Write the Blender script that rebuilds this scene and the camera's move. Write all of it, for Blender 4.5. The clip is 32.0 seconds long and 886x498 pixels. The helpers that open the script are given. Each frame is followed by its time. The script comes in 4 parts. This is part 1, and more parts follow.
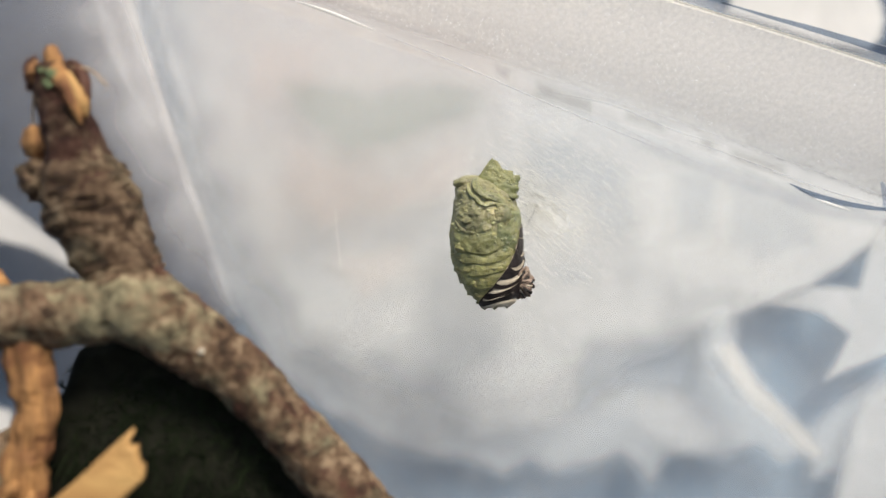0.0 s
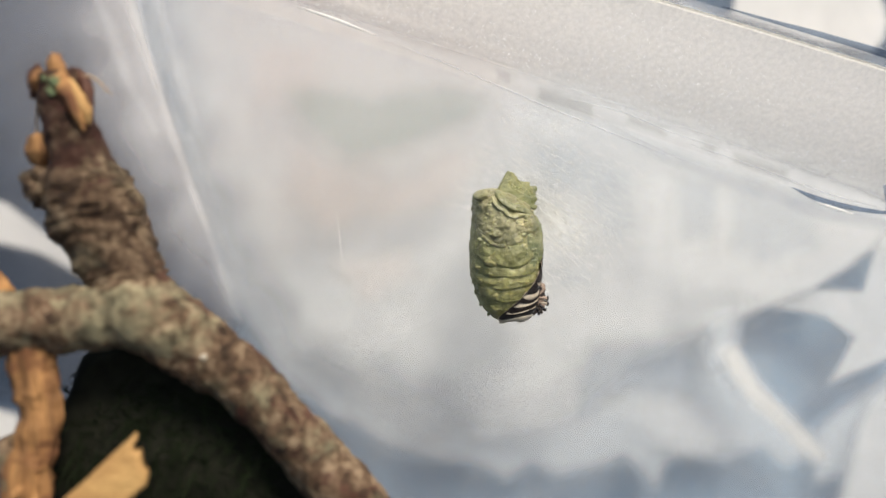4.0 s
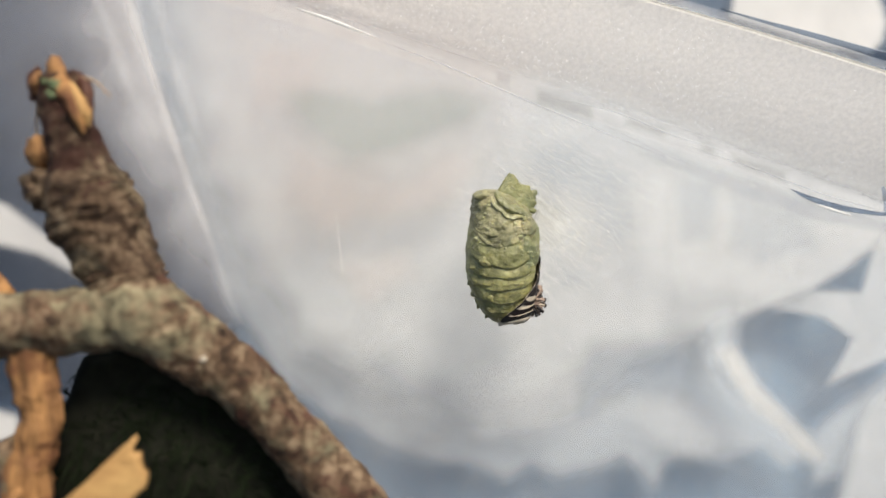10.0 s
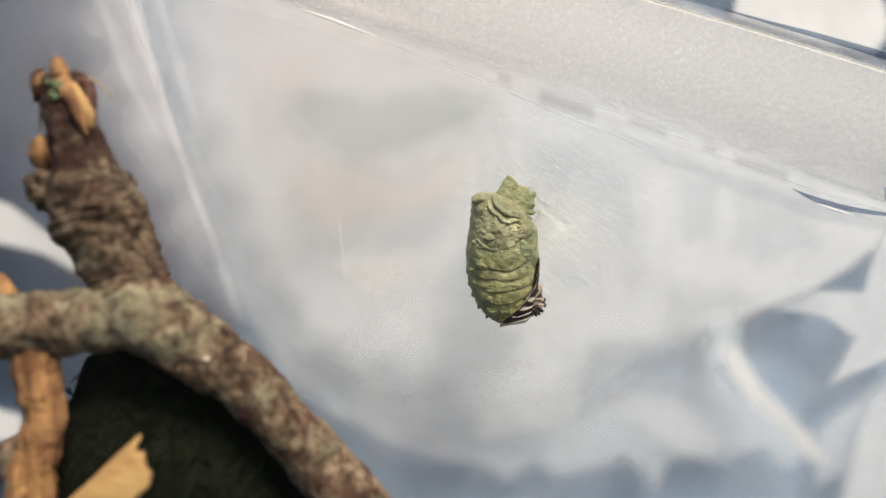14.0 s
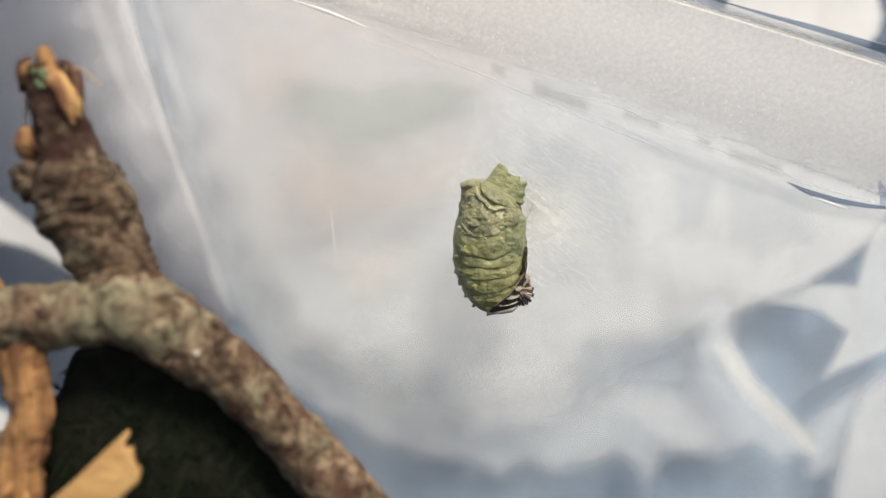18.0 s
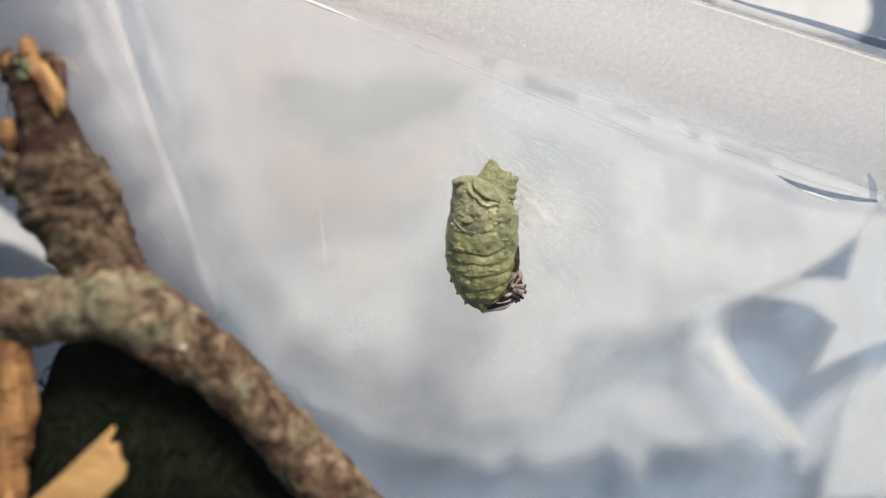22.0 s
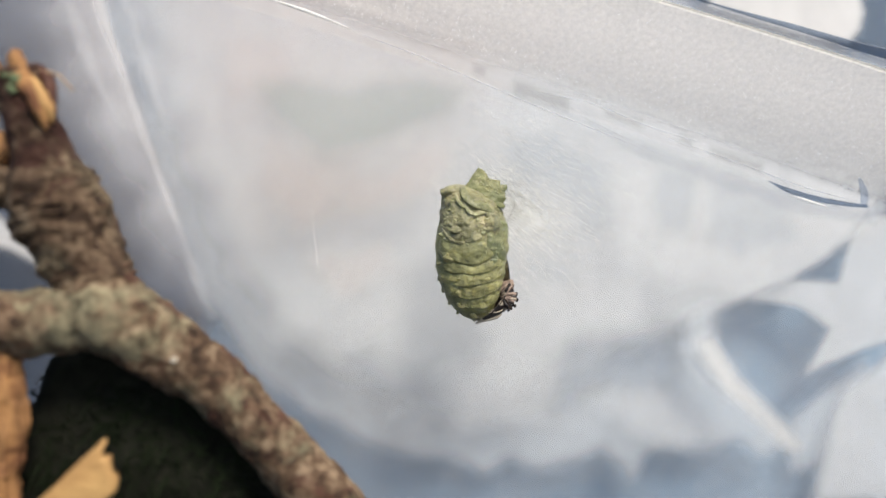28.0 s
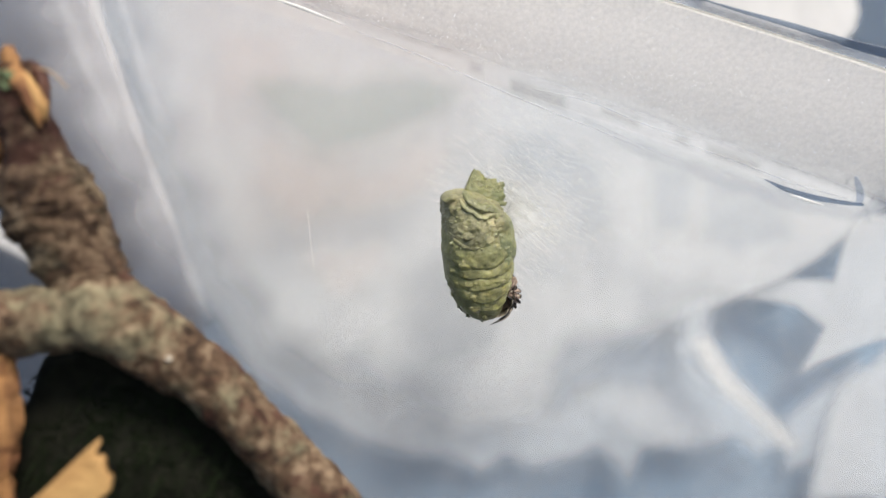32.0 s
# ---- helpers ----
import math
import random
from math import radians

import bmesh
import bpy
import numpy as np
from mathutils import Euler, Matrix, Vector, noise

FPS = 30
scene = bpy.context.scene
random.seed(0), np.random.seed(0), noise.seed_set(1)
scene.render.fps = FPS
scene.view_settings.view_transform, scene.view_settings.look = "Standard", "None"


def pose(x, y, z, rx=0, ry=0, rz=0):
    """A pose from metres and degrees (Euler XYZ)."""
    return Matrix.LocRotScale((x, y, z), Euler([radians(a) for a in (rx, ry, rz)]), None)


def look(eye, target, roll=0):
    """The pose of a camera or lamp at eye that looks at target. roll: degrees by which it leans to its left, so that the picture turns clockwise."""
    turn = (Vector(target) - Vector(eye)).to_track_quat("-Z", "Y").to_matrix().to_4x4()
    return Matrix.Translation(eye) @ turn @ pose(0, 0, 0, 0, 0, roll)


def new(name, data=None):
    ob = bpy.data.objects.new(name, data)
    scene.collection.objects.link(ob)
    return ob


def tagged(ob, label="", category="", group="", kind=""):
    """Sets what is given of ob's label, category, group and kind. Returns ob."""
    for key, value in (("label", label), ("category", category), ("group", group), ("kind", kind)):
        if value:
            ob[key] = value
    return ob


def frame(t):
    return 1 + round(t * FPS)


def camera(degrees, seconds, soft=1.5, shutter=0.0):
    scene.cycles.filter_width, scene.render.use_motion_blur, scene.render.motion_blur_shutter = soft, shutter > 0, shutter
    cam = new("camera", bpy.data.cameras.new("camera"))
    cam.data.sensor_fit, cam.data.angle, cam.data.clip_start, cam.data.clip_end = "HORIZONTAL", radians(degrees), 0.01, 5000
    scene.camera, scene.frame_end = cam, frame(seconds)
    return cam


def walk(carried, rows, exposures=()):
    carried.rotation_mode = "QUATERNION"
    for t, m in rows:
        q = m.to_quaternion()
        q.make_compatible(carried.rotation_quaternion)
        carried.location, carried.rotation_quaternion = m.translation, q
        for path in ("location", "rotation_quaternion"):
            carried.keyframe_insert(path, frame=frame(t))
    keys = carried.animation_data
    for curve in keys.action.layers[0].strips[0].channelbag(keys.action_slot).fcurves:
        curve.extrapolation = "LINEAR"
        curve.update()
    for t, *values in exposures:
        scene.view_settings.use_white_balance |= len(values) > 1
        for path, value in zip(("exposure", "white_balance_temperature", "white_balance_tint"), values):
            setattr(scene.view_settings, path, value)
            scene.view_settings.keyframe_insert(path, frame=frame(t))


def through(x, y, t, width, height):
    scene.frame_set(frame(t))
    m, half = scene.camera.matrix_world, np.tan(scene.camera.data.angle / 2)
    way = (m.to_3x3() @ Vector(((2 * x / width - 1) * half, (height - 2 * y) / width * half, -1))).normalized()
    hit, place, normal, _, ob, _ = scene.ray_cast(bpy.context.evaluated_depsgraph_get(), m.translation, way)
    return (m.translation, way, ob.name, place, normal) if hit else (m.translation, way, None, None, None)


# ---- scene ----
PATH = [
    (0, 0, -0.148, 0, 90, 0, 0),
    (0.5, 0.00041, -0.1481, 0.00024, 89.97763, 0.02811, 0.22819),
    (1, 0.00042, -0.14803, 0.0004, 89.9265, 0.00897, 0.25999),
    (1.5, 0.00054, -0.14833, 0.00068, 89.90566, 0.025, 0.36836),
    (2, 0.00065, -0.14842, 0.0008, 89.97616, 0.03867, 0.38668),
    (2.5, 0.0006, -0.14824, 0.00064, 89.99403, 0.06116, 0.37181),
    (3, 0.00061, -0.14835, 0.00083, 89.90733, 0.03659, 0.38456),
    (3.5, 0.00081, -0.14833, 0.00068, 90.0251, 0.10479, 0.46385),
    (5.5, 0.00092, -0.14862, 0.00091, 90.0711, 0.11338, 0.54842),
    (6, 0.00083, -0.14847, 0.0009, 90.01488, 0.10914, 0.40481),
    (6.5, 0.00104, -0.14842, 0.00077, 90.04767, 0.13994, 0.47332),
    (7, 0.00092, -0.14851, 0.00065, 90.10361, 0.13572, 0.4278),
    (7.5, 0.00074, -0.14827, 0.00066, 90.06608, 0.18448, 0.43721),
    (8, 0.00085, -0.14845, 0.00099, 90.01529, 0.10768, 0.40943),
    (8.5, 0.00093, -0.14847, 0.00104, 90.06701, 0.14263, 0.38298),
    (9, 0.00085, -0.14844, 0.00094, 90.13154, 0.17826, 0.35519),
    (9.5, 0.00081, -0.14838, 0.00084, 90.16415, 0.2052, 0.34451),
    (10, 0.00085, -0.14863, 0.00103, 90.05214, 0.14317, 0.43176),
    (10.5, 0.00104, -0.14866, 0.00129, 89.93126, 0.14605, 0.57527),
    (11, 0.00086, -0.14868, 0.00106, 90.03331, 0.18112, 0.52056),
    (11.5, 0.00082, -0.1486, 0.00092, 90.0176, 0.17499, 0.54373),
    (12, 0.00102, -0.14892, 0.00117, 89.98474, 0.15304, 0.64047),
    (12.5, 0.00095, -0.14884, 0.00098, 90.08976, 0.16351, 0.62693),
    (13, 0.0009, -0.14875, 0.001, 90.07325, 0.14988, 0.60035),
    (13.5, 0.0011, -0.14892, 0.00104, 90.05791, 0.14341, 0.65841),
    (14, 0.00097, -0.14883, 0.00129, 89.94732, 0.15086, 0.63693),
    (14.5, 0.00082, -0.14885, 0.00103, 90.08495, 0.16289, 0.60277),
    (16.5, 0.00088, -0.14786, 0.00065, 89.75956, 0.16177, 0.30834),
    (17, 0.0011, -0.14809, 0.00081, 89.70742, 0.15272, 0.31695),
    (17.5, 0.00092, -0.14769, 0.00057, 89.79094, 0.2195, 0.21888),
    (18, 0.00054, -0.14759, 0.00068, 89.68784, 0.17, -0.05843),
    (18.5, 0.00091, -0.14778, 0.00072, 89.68761, 0.21529, -0.02746),
    (19, 0.00111, -0.14766, 0.00105, 89.77026, 0.29007, -0.16948),
    (19.5, 0.00122, -0.14743, 0.00083, 89.84974, 0.31337, -0.34425),
    (20, 0.00129, -0.14676, 0.00108, 89.60629, 0.35727, -0.60457),
    (20.5, 0.00104, -0.14723, 0.0009, 89.6444, 0.33157, -0.7959),
    (21, 0.00094, -0.14682, 0.00057, 89.58228, 0.33024, -0.70668),
    (21.5, 0.00072, -0.14679, 0.00001, 89.62799, 0.28634, -0.72294),
    (22, 0.00065, -0.14663, 0.00004, 89.49908, 0.28896, -0.78208),
    (22.5, 0.00088, -0.14653, -0.00004, 89.52883, 0.30342, -0.84336),
    (23, 0.00079, -0.14638, 0.00001, 89.527, 0.30644, -0.98137),
    (23.5, 0.00085, -0.14611, -0.00001, 89.53045, 0.30475, -1.07876),
    (24, 0.00111, -0.14662, 0.00046, 89.5571, 0.30096, -1.08184),
    (24.5, 0.00091, -0.14641, 0.00042, 89.5964, 0.32974, -1.11657),
    (25, 0.00076, -0.1469, 0.00042, 89.51893, 0.35853, -0.95885),
    (25.5, 0.00099, -0.14743, 0.00074, 89.54395, 0.34932, -0.58635),
    (27.5, 0.00164, -0.14704, 0.00214, 89.11675, 0.54626, -0.49714),
    (28, 0.0019, -0.14688, 0.00248, 89.03295, 0.51958, -0.88746),
    (28.5, 0.00174, -0.1466, 0.00237, 89.15294, 0.54094, -1.30185),
    (29, 0.00201, -0.14651, 0.00252, 89.14411, 0.55825, -1.32291),
    (29.5, 0.00208, -0.14656, 0.00257, 89.13612, 0.53476, -1.36351),
    (30, 0.00203, -0.14655, 0.00236, 89.18701, 0.5741, -1.38444),
    (30.5, 0.00194, -0.14653, 0.00241, 89.13586, 0.58863, -1.41036),
    (31, 0.00186, -0.14661, 0.00245, 89.06753, 0.5955, -1.40987),
    (31.5, 0.00184, -0.14655, 0.00256, 88.92759, 0.53907, -1.29145),
    (32, 0.00164, -0.14642, 0.00252, 88.88239, 0.4941, -1.28514),
]
cam = camera(60, 32.0, soft=1.5)
# the camera's white balance drifts a little cooler in the last third
walk(cam, [(t, pose(x, y, z, a, b, c)) for t, x, y, z, a, b, c in PATH],
     [(0, 0.25, 6820, 10), (17, 0.25, 6800, 10), (20, 0.25, 6720, 10), (24, 0.25, 6560, 11), (29, 0.25, 6530, 11), (32, 0.25, 6530, 11)])
# the phone's lens is focused on the chrysalis
cam.data.dof.use_dof, cam.data.dof.focus_distance, cam.data.dof.aperture_fstop = True, 0.1375, 6.6

# ---- light: daylight sky and a soft sun from the upper right ----
world = bpy.data.worlds.new("sky")
scene.world = world
world.use_nodes = True
wt = world.node_tree
sky = wt.nodes.new("ShaderNodeTexSky")
sky.sky_type, sky.sun_disc = "NISHITA", False
sky.sun_elevation, sky.sun_rotation = radians(48), radians(130)
sky.air_density, sky.dust_density = 1.0, 2.0
wt.links.new(sky.outputs[0], wt.nodes["Background"].inputs[0])
wt.nodes["Background"].inputs[1].default_value = 0.12
sun = new("sun", bpy.data.lights.new("sun", "SUN"))
sun.data.energy, sun.data.angle, sun.data.color = 3.35, radians(18), (1.0, 0.94, 0.85)
sun.matrix_world = look((0.34, -0.72, 0.96), (0, 0, 0))


# ---- materials ----
def mat(name):
    m = bpy.data.materials.new(name)
    m.use_nodes = True
    t = m.node_tree
    return m, t, t.nodes["Principled BSDF"]


def noise_of(t, scale, detail=6.0, rough=0.6, stretch=None, distortion=0.0):
    """A noise in object space, in cycles per metre."""
    co = t.nodes.new("ShaderNodeTexCoord")
    n = t.nodes.new("ShaderNodeTexNoise")
    n.inputs["Scale"].default_value, n.inputs["Detail"].default_value = scale, detail
    n.inputs["Roughness"].default_value, n.inputs["Distortion"].default_value = rough, distortion
    if stretch:
        mp = t.nodes.new("ShaderNodeMapping")
        mp.inputs["Scale"].default_value = stretch[:3]
        if len(stretch) > 3:
            mp.inputs["Rotation"].default_value = [radians(a) for a in stretch[3:]]
        t.links.new(co.outputs["Object"], mp.inputs[0])
        t.links.new(mp.outputs[0], n.inputs["Vector"])
    else:
        t.links.new(co.outputs["Object"], n.inputs["Vector"])
    return n.outputs["Fac"]


def ramp(t, fac, *stops):
    r = t.nodes.new("ShaderNodeValToRGB")
    el = r.color_ramp.elements
    while len(el) < len(stops):
        el.new(0.5)
    for e, (p, c) in zip(el, stops):
        e.position = p
        e.color = (*c, 1) if isinstance(c, tuple) else (c, c, c, 1)
    t.links.new(fac, r.inputs[0])
    return r.outputs[0]


def blend(t, fac, a, b):
    m = t.nodes.new("ShaderNodeMix")
    m.data_type = "RGBA"
    for src, at in ((fac, 0), (a, 6), (b, 7)):
        if isinstance(src, (int, float)):
            m.inputs[at].default_value = src
        elif isinstance(src, tuple):
            m.inputs[at].default_value = (*src, 1)
        else:
            t.links.new(src, m.inputs[at])
    return m.outputs[2]


def bump(t, target, height, strength, distance):
    b = t.nodes.new("ShaderNodeBump")
    b.inputs["Strength"].default_value, b.inputs["Distance"].default_value = strength, distance
    t.links.new(height, b.inputs["Height"])
    t.links.new(b.outputs[0], target.inputs["Normal"])
    return b


def rough_solid(name, low, high, scale, rough=0.7, bump_scale=None, bump_d=0.0003, third=None, stretch=None, strength=0.6, gloss=0.4):
    """Two tones that follow a noise, a third in patches, and fine relief."""
    m, t, p = mat(name)
    c = ramp(t, noise_of(t, scale, stretch=stretch), (0.3, low), (0.7, high))
    if third:
        c = blend(t, ramp(t, noise_of(t, scale * 0.37, 4), (0.5, 0.0), (0.62, 1.0)), c, third)
    t.links.new(c, p.inputs["Base Color"])
    p.inputs["Roughness"].default_value = rough
    p.inputs["Specular IOR Level"].default_value = gloss
    bump(t, p, noise_of(t, bump_scale or scale * 2.2, 8, stretch=stretch), strength, bump_d)
    return m


def clear_plastic(name, haze_low, haze_high, haze_scale, gloss_rough, sparkle=0.0, stretch=None, tint=(0.96, 0.97, 0.98), through=0.45, milk=(0.84, 0.84, 0.84), ior=1.46, veil=""):
    """See-through plastic with a milky haze in it and a glossy skin."""
    m, t, p = mat(name)
    p.inputs["Base Color"].default_value = (*milk, 1)
    p.inputs["Roughness"].default_value = gloss_rough
    tr = t.nodes.new("ShaderNodeBsdfTransparent")
    tr.inputs[0].default_value = (*tint, 1)
    gl = t.nodes.new("ShaderNodeBsdfGlossy")
    gl.inputs["Roughness"].default_value = gloss_rough
    tl = t.nodes.new("ShaderNodeBsdfTranslucent")
    tl.inputs[0].default_value = (*milk, 1)
    milky = t.nodes.new("ShaderNodeMixShader")
    milky.inputs[0].default_value = through
    t.links.new(p.outputs[0], milky.inputs[1])
    t.links.new(tl.outputs[0], milky.inputs[2])
    fres = t.nodes.new("ShaderNodeFresnel")
    fres.inputs[0].default_value = ior
    skin = t.nodes.new("ShaderNodeMixShader")
    t.links.new(fres.outputs[0], skin.inputs[0])
    t.links.new(tr.outputs[0], skin.inputs[1])
    t.links.new(gl.outputs[0], skin.inputs[2])
    h = ramp(t, noise_of(t, haze_scale, 5, stretch=stretch), (0.3, haze_low), (0.7, haze_high))
    if veil:
        # haze that follows the piece's own frosting
        frost = t.nodes.new("ShaderNodeAttribute")
        frost.attribute_name = veil
        h2 = t.nodes.new("ShaderNodeMath")
        h2.operation = "MULTIPLY"
        t.links.new(h, h2.inputs[0])
        t.links.new(frost.outputs["Fac"], h2.inputs[1])
        h = h2.outputs[0]
        t.links.new(ramp(t, noise_of(t, 90, 5, 0.65, (1, 0.4, 1)), (0.3, (milk[0] * 0.86, milk[1] * 0.86, milk[2] * 0.88)), (0.65, milk)), p.inputs["Base Color"])
    if sparkle:
        b = bump(t, p, noise_of(t, 1100, 4), 0.9, sparkle)
        t.links.new(b.outputs[0], gl.inputs["Normal"])
        t.links.new(b.outputs[0], fres.inputs["Normal"])
    out = t.nodes.new("ShaderNodeMixShader")
    t.links.new(h, out.inputs[0])
    t.links.new(skin.outputs[0], out.inputs[1])
    t.links.new(milky.outputs[0], out.inputs[2])
    t.links.new(out.outputs[0], t.nodes["Material Output"].inputs[0])
    return m


def film_material(name, colour, density):
    """Thin white film: half see-through, thinning out to nothing at its edges."""
    m, t, p = mat(name)
    p.inputs["Base Color"].default_value = (*colour, 1)
    p.inputs["Roughness"].default_value = 0.45
    tl = t.nodes.new("ShaderNodeBsdfTranslucent")
    tl.inputs[0].default_value = (*colour, 1)
    body = t.nodes.new("ShaderNodeMixShader")
    body.inputs[0].default_value = 0.2
    t.links.new(p.outputs[0], body.inputs[1])
    t.links.new(tl.outputs[0], body.inputs[2])
    tr = t.nodes.new("ShaderNodeBsdfTransparent")
    thick = t.nodes.new("ShaderNodeAttribute")
    thick.attribute_name = "thickness"
    cloud = ramp(t, noise_of(t, 50, 5, 0.6, (1, 0.3, 0.5, 0, -38, 0), 0.6), (0.3, density * 0.85), (0.62, density))
    mul = t.nodes.new("ShaderNodeMath")
    mul.operation = "MULTIPLY"
    t.links.new(thick.outputs["Fac"], mul.inputs[0])
    t.links.new(cloud, mul.inputs[1])
    out = t.nodes.new("ShaderNodeMixShader")
    t.links.new(mul.outputs[0], out.inputs[0])
    t.links.new(tr.outputs[0], out.inputs[1])
    t.links.new(body.outputs[0], out.inputs[2])
    t.links.new(out.outputs[0], t.nodes["Material Output"].inputs[0])
    return m


def bark_material(name="bark", grow=0.85, shade=0.95, least=0.5, ruddy=0.575):
    m, t, p = mat(name)
    dark, mid, pale = ((0.020 * shade, 0.012 * shade, 0.008 * shade), (0.125 * shade, 0.075 * shade, 0.043 * shade), (0.36 * shade, 0.26 * shade, 0.165 * shade))
    fine = ramp(t, noise_of(t, 400, 10, 0.74, None, 0.3), (0.38, dark), (0.5, mid), (0.63, pale))
    red = blend(t, ramp(t, noise_of(t, 190, 6, 0.65, None, 0.5), (ruddy, 0.0), (ruddy + 0.12, 0.7)), fine, (0.105 * shade, 0.036 * shade, 0.026 * shade))
    grey = ramp(t, noise_of(t, 560, 8, 0.7), (0.36, (0.075, 0.066, 0.040)), (0.62, (0.43, 0.385, 0.235)))
    lichen = ramp(t, noise_of(t, 110, 9, 0.75, (1.0, 1.0, 1.2), 0.3), (least, 0.0), (least + 0.12, grow))
    t.links.new(blend(t, lichen, red, grey), p.inputs["Base Color"])
    p.inputs["Roughness"].default_value = 0.82
    p.inputs["Specular IOR Level"].default_value = 0.25
    bump(t, p, noise_of(t, 330, 12, 0.72, None, 0.4), 1.0, 0.0007)
    return m


def skin_material(name, low, high, yellow, amount=0.88, rough=0.36, wrinkle=0.0004, cool=(0.158, 0.182, 0.098)):
    """The chrysalis's soft green skin, with broad bluish clouds, yellow flecks and fine wrinkles."""
    m, t, p = mat(name)
    c = ramp(t, noise_of(t, 300, 8, 0.68), (0.35, tuple(v * 0.82 for v in low)), (0.65, high))
    c = blend(t, ramp(t, noise_of(t, 120, 3, 0.5), (0.48, 0.0), (0.66, 0.7)), c, cool)
    c = blend(t, ramp(t, noise_of(t, 210, 5, 0.6), (0.52, 0.0), (0.68, amount)), c, yellow)
    pores = ramp(t, noise_of(t, 1500, 4, 0.6), (0.34, 0.55), (0.46, 1.0))
    mulc = t.nodes.new("ShaderNodeMix")
    mulc.data_type, mulc.blend_type = "RGBA", "MULTIPLY"
    mulc.inputs[0].default_value = 0.55
    t.links.new(c, mulc.inputs[6])
    t.links.new(pores, mulc.inputs[7])
    t.links.new(mulc.outputs[2], p.inputs["Base Color"])
    p.inputs["Roughness"].default_value = rough
    p.inputs["Subsurface Weight"].default_value = 0.45
    p.inputs["Subsurface Radius"].default_value = (0.0017, 0.0019, 0.0008)
    p.inputs["Specular IOR Level"].default_value = 0.4
    bump(t, p, noise_of(t, 800, 7, 0.65), 0.8, wrinkle)
    return m


BARK = bark_material("bark", 0.6, 0.86, 0.51, 0.54)
LICHEN_BARK = bark_material("lichen_bark", 0.75, 1.0, 0.44)
MOTTLED_BARK = bark_material("mottled_greenish_bark", 0.32, 0.68, 0.49, 0.66)
DARK_BARK = bark_material("dark_reddish_bark", 0.10, 0.5, 0.55, 0.41)
WOOD = rough_solid("torn_wood", (0.085, 0.034, 0.013), (0.60, 0.31, 0.115), 420, 0.75, 900, 0.0008, (0.19, 0.08, 0.034), (1, 1, 0.16), 1.0)
PALE_WOOD = rough_solid("pale_wood", (0.31, 0.155, 0.05), (0.62, 0.38, 0.145), 300, 0.7, 700, 0.0005, None, (0.35, 1, 0.9, 0, 45, 0), 0.9)
INNER_BARK = rough_solid("inner_bark", (0.035, 0.014, 0.008), (0.11, 0.042, 0.024), 300, 0.7)
# near-black moss tones: the shade behind the branch is put into the colour
SHADED_MOSS = rough_solid("moss", (0.010, 0.0103, 0.0075), (0.021, 0.0215, 0.0145), 300, 0.9, gloss=0.08)
SHADED_BLADE = rough_solid("shaded_moss_blade", (0.005, 0.0075, 0.0035), (0.015, 0.022, 0.009), 150, 0.8, gloss=0.08)
GREEN_BIT = rough_solid("green_leaf_bit", (0.09, 0.13, 0.055), (0.18, 0.22, 0.11), 500, 0.7)
THREAD = rough_solid("grey_thread", (0.12, 0.12, 0.11), (0.2, 0.2, 0.19), 300, 0.6)
FIBRE = rough_solid("dry_fibre", (0.32, 0.22, 0.13), (0.5, 0.36, 0.22), 300, 0.7)
PANE = clear_plastic("milky_plastic", 0.06, 0.18, 55, 0.15, 0.0, (1, 0.3, 1))
BEAD = clear_plastic("soft_clear_plastic", 0.12, 0.26, 110, 0.4, ior=1.22)
FAINT_TINT = clear_plastic("faint_bluish_plastic", 0.0, 0.05, 60, 0.4, tint=(0.78, 0.82, 0.88), ior=1.1)
TINT = clear_plastic("bluish_plastic", 0.0, 0.05, 60, 0.4, tint=(0.54, 0.60, 0.68), ior=1.12)
BAND = clear_plastic("frosted_plastic", 0.80, 1.0, 1100, 0.25, 0.0006, through=0.93, milk=(0.99, 0.955, 0.885), veil="frosting")
LIP = clear_plastic("frosted_lip", 0.80, 1.0, 1100, 0.25, 0.0003, through=0.92, milk=(0.99, 0.96, 0.88))
CLOTH = rough_solid("blue_grey_cloth", (0.026, 0.038, 0.058), (0.038, 0.053, 0.080), 40, 0.9, 1500, 0.0004, (0.042, 0.064, 0.100), gloss=0.2)
FILM = film_material("thin_white_film", (0.865, 0.898, 0.925), 0.68)
FILM_MID = film_material("white_film", (0.86, 0.868, 0.862), 0.85)
MARK = film_material("dull_grey_mark", (0.10, 0.10, 0.09), 0.29)
FILM_THIN = film_material("very_thin_film", (0.90, 0.90, 0.90), 0.245)
WARM_TINT = film_material("warm_tint_layer", (0.86, 0.69, 0.60), 0.24)
SIDE_HAZE = film_material("hazy_side_plastic", (0.80, 0.74, 0.715), 0.24)
GREY_FILM = film_material("greyish_blue_film", (0.40, 0.50, 0.62), 0.36)
BLUE_FILM = film_material("bluish_thin_film", (0.52, 0.76, 1.0), 0.54)
STREAK = film_material("soft_white_streak", (0.90, 0.89, 0.88), 0.46)
LINE = film_material("soft_bluish_line", (0.20, 0.24, 0.31), 0.23)
BLUE_PATCH = film_material("faint_bluish_patch", (0.27, 0.35, 0.45), 0.27)
FILM_DENSE = film_material("folded_white_film", (0.94, 0.91, 0.86), 0.93)
LEAF = film_material("dull_green_leaf", (0.09, 0.20, 0.13), 0.29)
GLITTER = rough_solid("glitter", (0.80, 0.79, 0.76), (0.92, 0.92, 0.92), 900, 0.18, gloss=0.9)
SILK_MAT = film_material("matted_silk", (0.97, 0.97, 0.92), 0.36)
SILK = rough_solid("silk", (0.75, 0.75, 0.70), (0.88, 0.88, 0.84), 200, 0.4)
